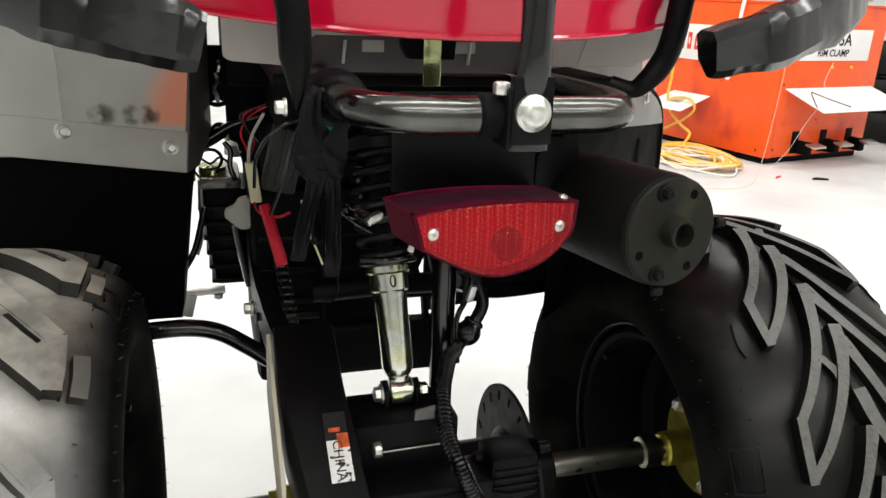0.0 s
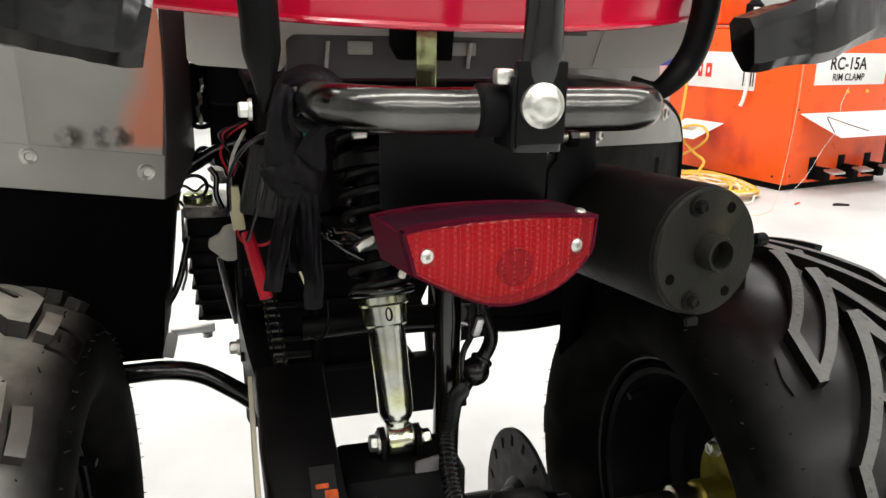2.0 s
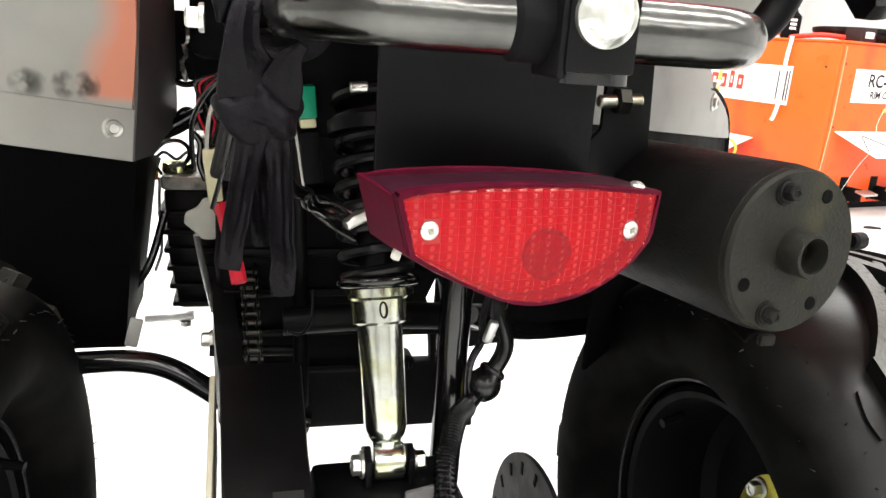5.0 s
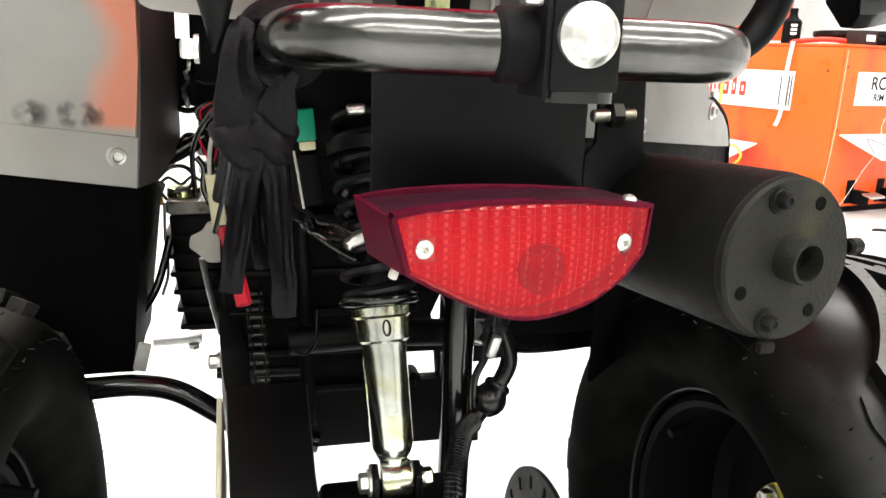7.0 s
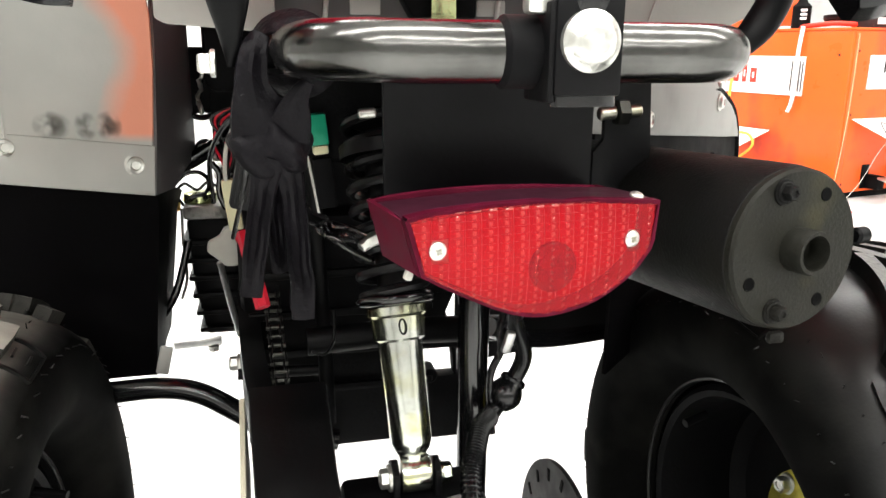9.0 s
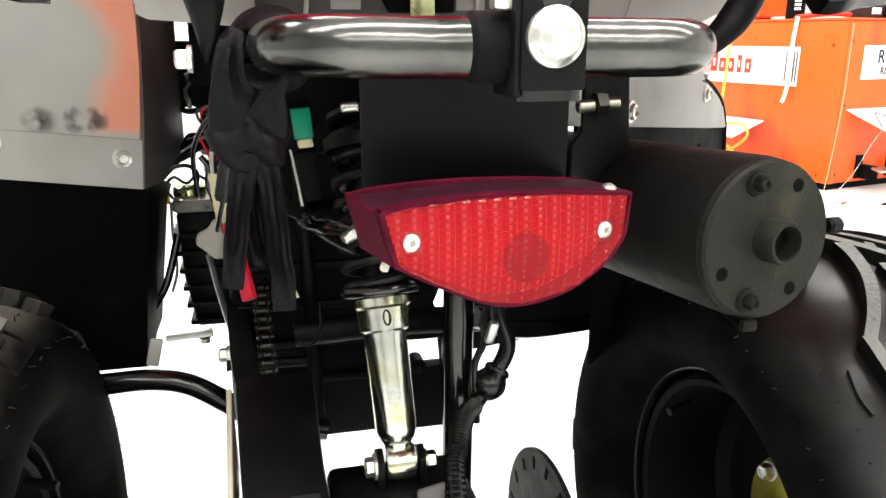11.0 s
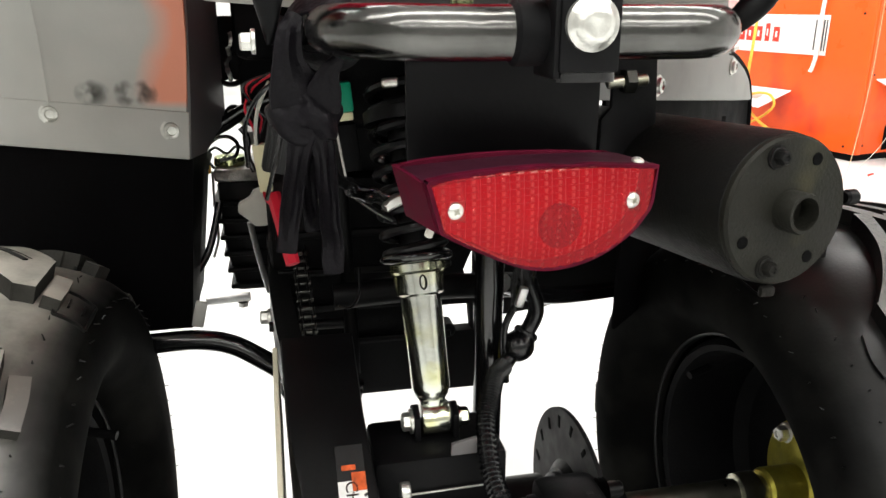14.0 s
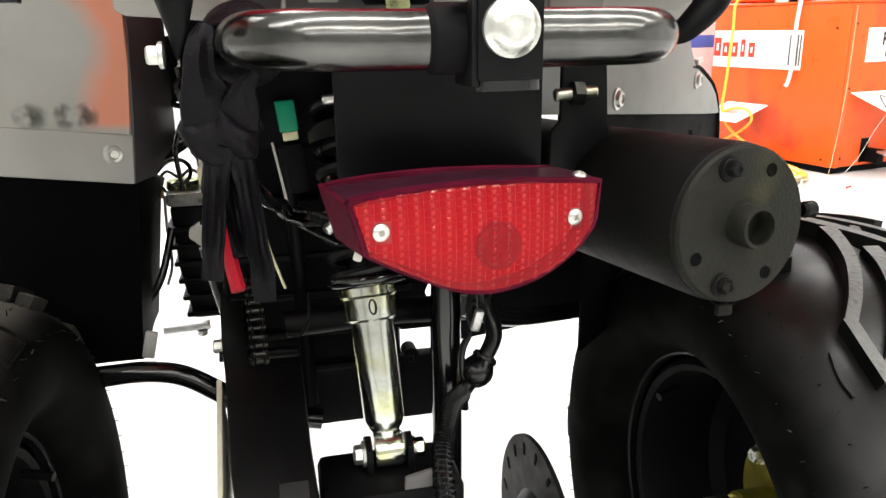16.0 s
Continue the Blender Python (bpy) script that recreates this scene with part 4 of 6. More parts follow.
for ix in range(-11, 12):
    for iz in range(-9, 9):
        cx, cz = ix * STEP_X, 0.628 + iz * STEP_Z
        if any(math.hypot(cx - sx, cz - sz) < 0.0062 for sx, sz in ((-0.0480, 0.6355), (0.0530, 0.6323))):
            continue
        pillow = []
        for fu in (-1, -0.75, -0.5, -0.25, 0, 0.25, 0.5, 0.75, 1):
            for fv in (-1, -0.6, -0.3, 0, 0.3, 0.6, 1):
                x, z = cx + fu * STEP_X * 0.49, cz + fv * STEP_Z * 0.49
                dome = max(0, 1 - (math.hypot(x - cx, z - cz) / 0.0017) ** 2)
                pillow.append(b.verts.new((x, lens_y(x, z) - 0.0007 * (1 - fu * fu) - 0.0010 * dome, z)))
        for iu in range(8):
            for iv in range(6):
                q = 7 * iu + iv
                ring = (pillow[q], pillow[q + 1], pillow[q + 8], pillow[q + 7])
                if not all(inside(v.co.x, v.co.z) for v in ring):
                    continue
                f = b.faces.new(ring)
                # paler dot in each pillow: its refracted highlight put into the colour
                f.material_index = 0 if iu in (3, 4) and 1 <= iv <= 4 else 1
tagged(part("lens_facet", b, M_LENS, lens, m=LIGHT), kind="stuff").data.materials.append(M_LENSDEEP)
part("reflector", prism([(x * 0.985, (z - 0.628) * 0.975 + 0.628) for x, z in face], "y", -0.186, -0.182), M_REFLECT, light, m=LIGHT)
part("bulb_holder", lathe([(0, 0.0125), (0.003, 0.0125), (0.004, 0.0100), (0.0055, 0.0095), (0.0065, 0.0060), (0.0070, 0.0025)], 24, along((0.0170, -0.1865, 0.6185), (0.0170, -1, 0.6185))), M_BULB, light, m=LIGHT)
for x, z in ((-0.0480, 0.6355), (0.0530, 0.6323)):
    b = box((0.0036, 0.0008, 0.0008), (x, -0.2021, z), 0, (0, 35, 0))
    part("screw_slot", box((0.0008, 0.0008, 0.0036), (x, -0.2021, z), 0, (0, 35, 0), b), M_STEEL, light, m=LIGHT)
    part("lens_screw", screw((x, -0.1995, z), (0, -1, 0), 0.0044, 0.0026), M_BOLT, light, "bright crosshead screw", m=LIGHT)
part("cap_screw", screw((0.0600, -0.192, 0.6515), (0, -0.3, 1), 0.0036, 0.0016), M_BOLT, light, m=LIGHT)
part("bulb_clip", box((0.004, 0.004, 0.006), (-0.0515, -0.172, 0.6175), 0.001, (0, 20, 0)), M_NYLON, light, m=LIGHT)

# ---- grab bar and rack legs ----
bar = [(-0.095, 0.06, 0.716), (-0.099, -0.03, 0.718), (-0.101, -0.14, 0.719), (-0.100, -0.180, 0.7195), (-0.094, -0.210, 0.720), (-0.078, -0.228, 0.720), (-0.055, -0.233, 0.7195), (0, -0.234, 0.7195),
       (0.044, -0.234, 0.7195), (0.063, -0.230, 0.7195), (0.077, -0.216, 0.7195), (0.085, -0.19, 0.7195), (0.088, -0.15, 0.719), (0.089, -0.03, 0.718), (0.089, 0.06, 0.716)]
grab = part("grab_bar", tube(bar, 0.0118, 28, 6), M_CHROME, quad, "black chrome tubular grab bar")
part("clamp_sleeve", rod((-0.030, -0.234, 0.7195), (-0.008, -0.234, 0.7195), 0.0138, 24, 0.002), M_MATT, grab, "black rubber clamp sleeve")


def rack_leg(path, up, w, foot_w, name="rack_leg"):
    """A flattened tube: round higher up, pressed flat at its foot."""
    return sweep(path, circle(1, 20), up, 6, True, lambda f: (w / 2 * (foot_w / w + (1 - foot_w / w) * min(1, f * 3)), 0.003 + 0.0085 * min(1, max(0, (f - 0.12) * 2.2))))


leg = part("rack_leg", rack_leg([(-0.0005, -0.249, 0.700), (-0.0005, -0.249, 0.725), (0.0000, -0.249, 0.755), (0.0015, -0.245, 0.79), (0.004, -0.234, 0.83), (0.007, -0.20, 0.875), (0.009, -0.10, 0.905), (0.009, 0.05, 0.91)], (0, -1, 0), 0.020, 0.026), M_BLACK, quad, "gloss black flattened rack leg bolted to the grab bar")
part("leg_foot", box((0.0265, 0.007, 0.041), (-0.0005, -0.2495, 0.7245), 0.0012), M_SATIN, leg)
part("leg_side", box((0.003, 0.026, 0.036), (-0.0145, -0.239, 0.7195), 0.001), M_SATIN, leg)
part("leg_bolt", lathe([(0, 0.0112), (0.0028, 0.0112), (0.0038, 0.0100), (0.0048, 0.0088), (0.0068, 0.0078), (0.0078, 0.006), (0.0080, 0.0045), (0.0076, 0.002), (0.0076, 0.0004)], 32, along((-0.001, -0.253, 0.7236), (-0.001, -1, 0.7236))), M_BOLT, leg, "large bright flange bolt")
part("clamp_ear", box((0.010, 0.008, 0.008), (-0.018, -0.244, 0.737), 0.002), M_BOLT, leg)
for path, up, bolt_at, s in (([(-0.1296, -0.157, 0.7120), (-0.1294, -0.157, 0.7283), (-0.1298, -0.157, 0.7465), (-0.1315, -0.154, 0.781), (-0.140, -0.14, 0.83), (-0.148, -0.11, 0.88), (-0.15, 0.02, 0.91)], (-0.45, -1, 0), (-0.1365, -0.157, 0.7135), -1),
                             ([(0.142, -0.086, 0.7240), (0.158, -0.096, 0.7190), (0.1695, -0.100, 0.7275), (0.1800, -0.100, 0.7400), (0.187, -0.100, 0.756), (0.192, -0.099, 0.785), (0.197, -0.092, 0.83), (0.19, -0.04, 0.89), (0.15, 0.06, 0.915)], (0.45, -1, 0), (0.168, -0.050, 0.69), 1)):
    leg = part("rack_leg", rack_leg(path, up, 0.0225 if s < 0 else 0.0205, 0.003 if s < 0 else 0.012), M_SATIN, quad, "gloss black flattened rack leg at the bar's side")
    if s > 0:
        continue
    part("leg_bolt", hex_bolt(bolt_at, (s, 0, 0), 0.0048, 0.007, 0.0062), M_BOLT, leg, "bright bolt head")
    part("leg_spacer", rod((s * 0.09, bolt_at[1] + 0.014, 0.716), (path[1][0], bolt_at[1] + 0.014, 0.716), 0.0050, 18), M_MATT, leg)

# ---- plastics: tail cowl, tray, fenders, liners, flaps ----
def tail_y(x):
    return -0.150 + 1.9 * x * x


rows = []
for i in range(15):
    f = i / 14
    rise = [(0, 0), (0.0, 0.004), (-0.004, 0.02), (-0.008, 0.04), (-0.008, 0.06), (-0.002, 0.08), (0.012, 0.095), (0.04, 0.106), (0.09, 0.112), (0.2, 0.115), (0.35, 0.12), (0.5, 0.12), (0.6, 0.118), (0.65, 0.11), (0.68, 0.08)][i]
    rows.append([(x, tail_y(x) + rise[0] + 0.3 * abs(x) * rise[1], 0.762 + 0.30 * x * x + rise[1]) for x in [-0.205 + 0.41 * j / 24 for j in range(25)]])
cowl = part("tail_cowl", grid_sheet(rows, 0.003), M_RED, quad, "glossy red plastic tail cowl")
part("cowl_edge", sweep([(x, tail_y(x) + 0.001, 0.7605 + 0.30 * x * x) for x in [-0.205 + 0.41 * j / 24 for j in range(25)]], circle(0.0025, 8), (0, 0, 1), 0), M_RED, cowl)
# grey tray under the tail: a band, a recess below it and the seat latch
o = [(-0.174, 0.80), (-0.174, 0.736), (-0.168, 0.733), (-0.112, 0.729), (-0.107, 0.734), (-0.107, 0.750), (-0.102, 0.7545), (0.090, 0.7545), (0.094, 0.750), (0.094, 0.732), (0.186, 0.733), (0.214, 0.746), (0.222, 0.80)]
tray = part("under_tray", prism(o, "y", -0.046, -0.040, 0.0015), M_TRAY, quad, "grey plastic tray under the red tail")
# same plastic as the tray; the recess's shade is put into its colour
part("tray_recess", box((0.20, 0.004, 0.042), (-0.0065, -0.024, 0.7445), 0.001), M_DARKGREY, tray, "recessed panel with its shade painted in")
part("tray_floor", box((0.32, 0.30, 0.010), (0.025, 0.13, 0.716), 0.003), M_MATT, tray)
part("tray_seam", tube([(0.146, -0.0475, 0.785), (0.138, -0.0475, 0.76), (0.130, -0.0475, 0.735)], 0.0006, 6), M_LINER, tray)
part("tray_step", box((0.030, 0.004, 0.026), (0.108, -0.047, 0.770), 0.001), M_DARKGREY, tray)
for x in (-0.0755, 0.034):
    part("tray_screw", rod((x, -0.030, 0.750), (x - 0.002, -0.030, 0.731), 0.0016, 8), M_BOLT, tray)
for x in (-0.0515, 0.030):
    part("tray_slot", box((0.019, 0.003, 0.010), (x, -0.0265, 0.7455), 0.001), M_LINER, tray)
latch = part("latch_hook", box((0.0150, 0.0030, 0.052), (-0.0108, -0.066, 0.743), 0.0008, (2, -1, 0)), M_LATCH, quad, "zinc-plated seat latch strip")
part("latch_body", prism([(-0.033, 0.79), (-0.034, 0.748), (-0.028, 0.738), (-0.016, 0.738), (-0.016, 0.752), (-0.004, 0.752), (-0.004, 0.738), (0.010, 0.738), (0.013, 0.79)], "y", -0.062, -0.047, 0.001), M_MATT, latch, "black latch body")
part("latch_pin", rod((-0.024, -0.069, 0.764), (0.002, -0.069, 0.764), 0.0032, 12), M_BOLT, latch)


def tinted_liner():
    """The grey liner's plastic, with a salmon glow of red light painted along its inner edge."""
    m = M_LINER.copy()
    m.name = "grey_liner_with_painted_red_glow"
    t = m.node_tree
    n, k = t.nodes, t.links
    b = n["Principled BSDF"]
    old = b.inputs["Base Color"].links[0].from_socket
    tc = n.new("ShaderNodeTexCoord")
    sep = n.new("ShaderNodeSeparateXYZ")
    k.new(tc.outputs["Object"], sep.inputs[0])
    ns = n.new("ShaderNodeTexNoise")
    ns.inputs["Scale"].default_value, ns.inputs["Detail"].default_value = 32, 4
    k.new(tc.outputs["Object"], ns.inputs["Vector"])
    add = n.new("ShaderNodeMath")
    add.operation = "MULTIPLY_ADD"
    add.inputs[1].default_value = 0.018
    k.new(ns.outputs["Fac"], add.inputs[0])
    k.new(sep.outputs["X"], add.inputs[2])
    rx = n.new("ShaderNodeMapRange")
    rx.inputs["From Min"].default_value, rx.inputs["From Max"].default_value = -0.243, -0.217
    wave = n.new("ShaderNodeMath")  # the painted glow swells and narrows up the edge
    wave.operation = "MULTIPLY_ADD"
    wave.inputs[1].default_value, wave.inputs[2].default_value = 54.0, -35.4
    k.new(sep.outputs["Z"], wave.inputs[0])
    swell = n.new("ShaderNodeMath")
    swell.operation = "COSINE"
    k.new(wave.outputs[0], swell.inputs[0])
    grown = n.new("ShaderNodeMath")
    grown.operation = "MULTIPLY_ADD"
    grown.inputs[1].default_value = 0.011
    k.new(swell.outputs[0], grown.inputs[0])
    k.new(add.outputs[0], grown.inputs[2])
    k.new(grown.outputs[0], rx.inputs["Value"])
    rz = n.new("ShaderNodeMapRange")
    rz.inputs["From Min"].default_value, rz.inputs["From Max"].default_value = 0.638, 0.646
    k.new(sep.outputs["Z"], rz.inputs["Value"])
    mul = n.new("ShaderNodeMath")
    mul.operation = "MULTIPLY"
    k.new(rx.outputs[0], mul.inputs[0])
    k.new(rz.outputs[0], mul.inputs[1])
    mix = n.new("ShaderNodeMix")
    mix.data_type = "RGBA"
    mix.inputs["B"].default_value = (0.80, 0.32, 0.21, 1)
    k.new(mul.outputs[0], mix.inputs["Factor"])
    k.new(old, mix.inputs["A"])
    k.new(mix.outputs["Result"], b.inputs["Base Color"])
    return m


M_LINER_RED = tinted_liner()


def left_liner():
    """The flat grey wall ahead of the left tyre, curving up over it."""
    side = [(0.004, 0.591), (0.001, 0.64), (0.001, 0.649), (0.001, 0.652), (0.0, 0.70), (-0.009, 0.745), (-0.039, 0.785), (-0.11, 0.812), (-0.20, 0.818), (-0.30, 0.805), (-0.35, 0.785)]
    xs = [0.205, 0.215, 0.25, 0.30, 0.334, 0.337, 0.340, 0.38, 0.42, 0.46]
    rows = []
    for y, z in side:
        rows.append([(-(min(x, 0.437 if 0.65 < z < 0.75 else x) + max(0, 0.72 - z) * (0.08 if x < 0.21 else 0)), y + 0.199 + 0.19 * (x - 0.228) - (0.0014 if abs(x - 0.337) < 0.001 else 0), z + (0.08 * (x - 0.21) if z < 0.6 else 0) - 0.5 * max(0, x - 0.40) ** 1.2) for x in xs])
    liner = part("fender_liner", grid_sheet(rows, 0.003), M_LINER_RED, quad, "grey plastic wheel-arch liner with a red glow painted on")
    for x, y, z in ((0.2283, 0.1985, 0.618), (0.3376, 0.2195, 0.6335)):
        part("liner_bolt", lathe([(0, 0.0105), (0.0018, 0.0105), (0.0022, 0.0080), (0.0055, 0.0070), (0.0064, 0.0045), (0.0045, 0.0038), (0.0045, 0.0002)], 24, along((-x, y, z), (-x, -1, z))), M_BOLT, liner, "bright button-head bolt")
    part("lap_seam", box((0.25, 0.003, 0.045), (-0.335, 0.2175, 0.6225), 0.001, (0, 4.6, -10.8)), M_LINER_RED, liner)
    for x, w in ((-0.297, 0.017), (-0.268, 0.010), (-0.249, 0.012)):
        part("faint_mark", box((w * 2.0, 0.001, 0.026), (x, 0.1958 + 0.19 * (-x - 0.228), 0.6525), 0, (0, 2, -10.8)), M_INK, liner)
    part("inner_return", grid_sheet([[(-x0 - 0.002, 0.194, z), (-x0 + 0.010, 0.23, z), (-x0 + 0.017, 0.27, z + 0.012 * (z < 0.62)), (-0.189, 0.305, z + 0.02 * (z < 0.62))] for x0, z in ((0.214, 0.591), (0.209, 0.65), (0.205, 0.72), (0.204, 0.79))], 0.003), M_DARKGREY, liner)
    rows = []
    for z in (0.604, 0.56, 0.50, 0.45, 0.405):
        rows.append([(-(x + 0.10 * (0.6 - z)), 0.206 + 0.19 * (x - 0.21) + 0.010 * math.sin((x - 0.2) * 22 + z * 4) * (0.605 - z) * 4 + (0.6 - z) * 0.06, z + (0.10 if z > 0.6 else -0.03) * (x - 0.21) + (0.020 * (0.6 - z) * 5 if x < 0.212 else 0)) for x in [0.212 + 0.26 * j / 16 for j in range(17)]])
    flap = part("mud_flap", grid_sheet(rows, 0.004), M_FLAP, quad, "black rubber mud flap below the liner")
    part("flap_tip", box((0.012, 0.005, 0.030), (-0.2225, 0.2105, 0.4240), 0.002, (4, 14, 0)), M_LINER, flap, "pale grey lower corner of the flap")
    rows = [[(-0.2150 - 0.10 * (0.6 - z), 0.204 + 0.05 * (0.6 - z), z - 0.004), (-0.2090 - 0.12 * (0.6 - z), 0.25, z - 0.010 * (z > 0.59)), (-0.2090 - 0.13 * (0.6 - z), 0.295, z - 0.018 * (z > 0.59)), (-0.2085 - 0.13 * (0.6 - z), 0.335, z - 0.028 * (z > 0.59))] for z in (0.598, 0.55, 0.50, 0.455, 0.415)]
    part("flap_return", grid_sheet(rows, 0.003), M_FLAP, flap, "inner side of the flap turned forwards")
    part("flap_clip", box((0.004, 0.010, 0.013), (-0.2115, 0.337, 0.553), 0.001), M_CORD, flap, "small yellow plastic clip")


def right_liner():
    """The grey panel ahead of the right tyre: it stands askew, with a rounded outer corner and a black edge."""
    d = Vector((0.733, 0.680, 0))
    out = Vector((0.680, -0.733, 0))

    def sheet(outline, thick, mat, name, parent, lift=0.0, label=""):
        b = prism(outline, "y", -thick - lift, -lift, 0.0008)
        m = Matrix(((d.x, -out.x, 0, 0.224), (d.y, -out.y, 0, 0.129), (0, 0, 1, 0), (0, 0, 0, 1)))
        return part(name, b, mat, parent, label, m=m)
    liner = sheet([(-0.17, 0.660), (0.30, 0.615), (0.374, 0.609), (0.376, 0.612), (0.354, 0.636), (0.325, 0.652), (0.285, 0.666), (0.252, 0.676), (0.226, 0.700), (0.214, 0.735), (0.20, 0.80), (-0.17, 0.80)], 0.003, M_LINERSHADE, "fender_liner", quad, 0.003, "grey plastic wheel-arch liner with a rounded corner")
    sheet([(-0.11, 0.659), (0.37, 0.625), (0.392, 0.575), (0.40, 0.42), (-0.05, 0.42), (-0.05, 0.61), (-0.11, 0.62)], 0.004, M_FLAP, "mud_flap", quad, -0.002, "black rubber mud flap below the liner")
    edge = [(0.24, 0.676), (0.285, 0.670), (0.325, 0.657), (0.357, 0.640), (0.380, 0.612), (0.390, 0.575), (0.395, 0.50)]
    b = sweep([Vector((0.224, 0.129, 0)) + d * u + Vector((0, 0, z)) + out * 0.002 for u, z in edge], strip(0.010, 0.008), out, 4)
    part("liner_edge", b, M_FLAP, liner, "black rubber edging")
    for u, z in ((0.0, 0.658), (0.258, 0.660)):
        p = Vector((0.224, 0.129, z)) + d * u + out * 0.006
        part("liner_bolt", lathe([(0, 0.0105), (0.0018, 0.0105), (0.0022, 0.0080), (0.0055, 0.0070), (0.0064, 0.0045), (0.0045, 0.0038), (0.0045, 0.0002)], 24, along(p, p + out)), M_BOLT, liner, "bright button-head bolt")
    p = Vector((0.224, 0.129, 0.682)) + d * 0.262 + out * 0.006
    part("liner_tab", box((0.022, 0.006, 0.006), p, 0.001, (0, -8, 43)), M_BOLT, liner)


left_liner()
right_liner()


def fender(s):
    """Rear wheel's fender on one side: red top and wrapped flare."""
    rows = []
    reach, wide = (0.20, 0.315) if s > 0 else (0.0, 0.235)  # the right fender is lengthened, out of view, to shade its liner
    for y, z in ((-0.160, 0.806), (-0.150, 0.822), (-0.12, 0.836), (-0.05, 0.846), (0.06, 0.848), (0.15, 0.835 + 0.05 * reach), (0.21 + 0.5 * reach, 0.815 + 0.13 * reach), (0.25 + reach, 0.805 + 0.16 * reach)):
        rows.append([(s * x, y + 0.12 * max(0, x - 0.25) ** 1.0, z + (0.03 * max(0, (x - 0.2)))) for x in [0.185 + wide * j / 10 for j in range(11)]])
    top = part("fender_top", grid_sheet(rows, 0.003), M_RED, quad, "glossy red plastic rear fender")
    path = [(s * (0.180 if s > 0 else 0.188), -0.162, 0.754), (s * 0.225, -0.164, 0.763), (s * 0.26, -0.158, 0.773), (s * 0.30, -0.144, 0.786), (s * 0.35, -0.111, 0.800), (s * 0.41, -0.05, 0.812), (s * 0.45, 0.03, 0.822), (s * 0.465, 0.12, 0.832), (s * 0.465, 0.20, 0.832)]
    prof = [(-0.004, -0.0195), (0.004, -0.0195), (0.012, -0.012), (0.014, 0.012), (0.008, 0.0195), (-0.010, 0.0195), (-0.018, 0.014), (-0.018, -0.006)]
    if s < 0:
        prof = [(-x, z) for x, z in prof][::-1]
    flare = sweep(path, prof, (0, 0, 1), 12, True, lambda f: (0.85 + 0.15 * min(1, f * 25), (0.92 + 0.08 * min(1, f * 25)) * (1 + 0.35 * min(1, f * 2.5))))
    for v in flare.verts:
        v.co += 0.003 * noise.noise_vector(v.co * 30) + 0.0012 * noise.noise_vector(v.co * 90)
    part("fender_flare", flare, M_FILM, top, "black fender flare still wrapped in shiny film")


fender(-1)
fender(1)

# ---- left side: chain, wires, strap, footrest ----
path = [Vector(p) for p in smooth_path([(-0.113, 0.035, 0.430), (-0.114, 0.10, 0.450), (-0.117, 0.16, 0.485), (-0.118, 0.24, 0.51)], 7)]
b = bmesh.new()
for i, (p, q) in enumerate(zip(path, path[1:])):
    mid_p, d = (p + q) / 2, (q - p).normalized()
    for off in ((0.004, -0.004) if i % 2 else (0.0062, -0.0062)):
        link = box(((q - p).length * 1.25, 0.0014, 0.0078), (0, 0, 0), 0.0006)
        bmesh.ops.transform(link, matrix=Matrix.Translation(mid_p + Vector((off, 0, 0))) @ d.to_track_quat("X", "Z").to_matrix().to_4x4(), verts=link.verts)
        join(b, link)
chain = part("drive_chain", b, M_DISC, quad, "oily dark roller chain")
for p in path[1::1]:
    part("chain_roller", rod(p + Vector((-0.0078, 0, 0)), p + Vector((0.0078, 0, 0)), 0.0022, 8), M_ROLLER, chain)
part("tensioner_bolt", hex_bolt((-0.150, 0.188, 0.424), (-1, 0, 0), 0.007, 0.010, 0.009), M_BOLT, quad, "bright chain tensioner bolt")
part("tensioner_body", box((0.03, 0.035, 0.04), (-0.135, 0.19, 0.424), 0.008), M_SATIN, quad, "black chain tensioner")
part("tensioner_axle", rod((-0.15, 0.12, 0.442), (-0.08, 0.12, 0.440), 0.005, 14), M_SATIN, quad, "dark tensioner axle")
part("swingarm_leg", sweep([(-0.128, 0.02, 0.44), (-0.135, 0.10, 0.445), (-0.140, 0.20, 0.455), (-0.14, 0.32, 0.50)], [(-0.010, -0.02), (0.010, -0.02), (0.010, 0.02), (-0.010, 0.02)]), M_SATIN, quad, "black swingarm leg")
part("chain_slider", sweep([(-0.1375, 0.105, 0.574), (-0.131, 0.082, 0.549), (-0.1245, 0.060, 0.523)], strip(0.0120, 0.006), (0, -1, 0.3)), M_REDPART, quad, "bright red plastic chain slider")
part("control_box", box((0.032, 0.020, 0.066), (-0.122, 0.035, 0.638), 0.004, (14, 12, 0)), M_BOXGREY, quad, "black ribbed ignition box")
for k in range(4):
    part("box_rib", box((0.002, 0.004, 0.060), (-0.133 + k * 0.0075, 0.0235, 0.641), 0.0006, (14, 12, 0)), M_BOXGREY, bpy.data.objects["control_box"])
conn = part("wire_connector", box((0.012, 0.010, 0.044), (-0.146, 0.141, 0.590), 0.0015, (0, -6, 0)), M_IVORY, quad, "ivory wire connector")
part("connector_wire", tube([(-0.149, 0.141, 0.598), (-0.150, 0.135, 0.62), (-0.146, 0.12, 0.645), (-0.135, 0.10, 0.67)], 0.0017, 8), M_NYLON, conn)
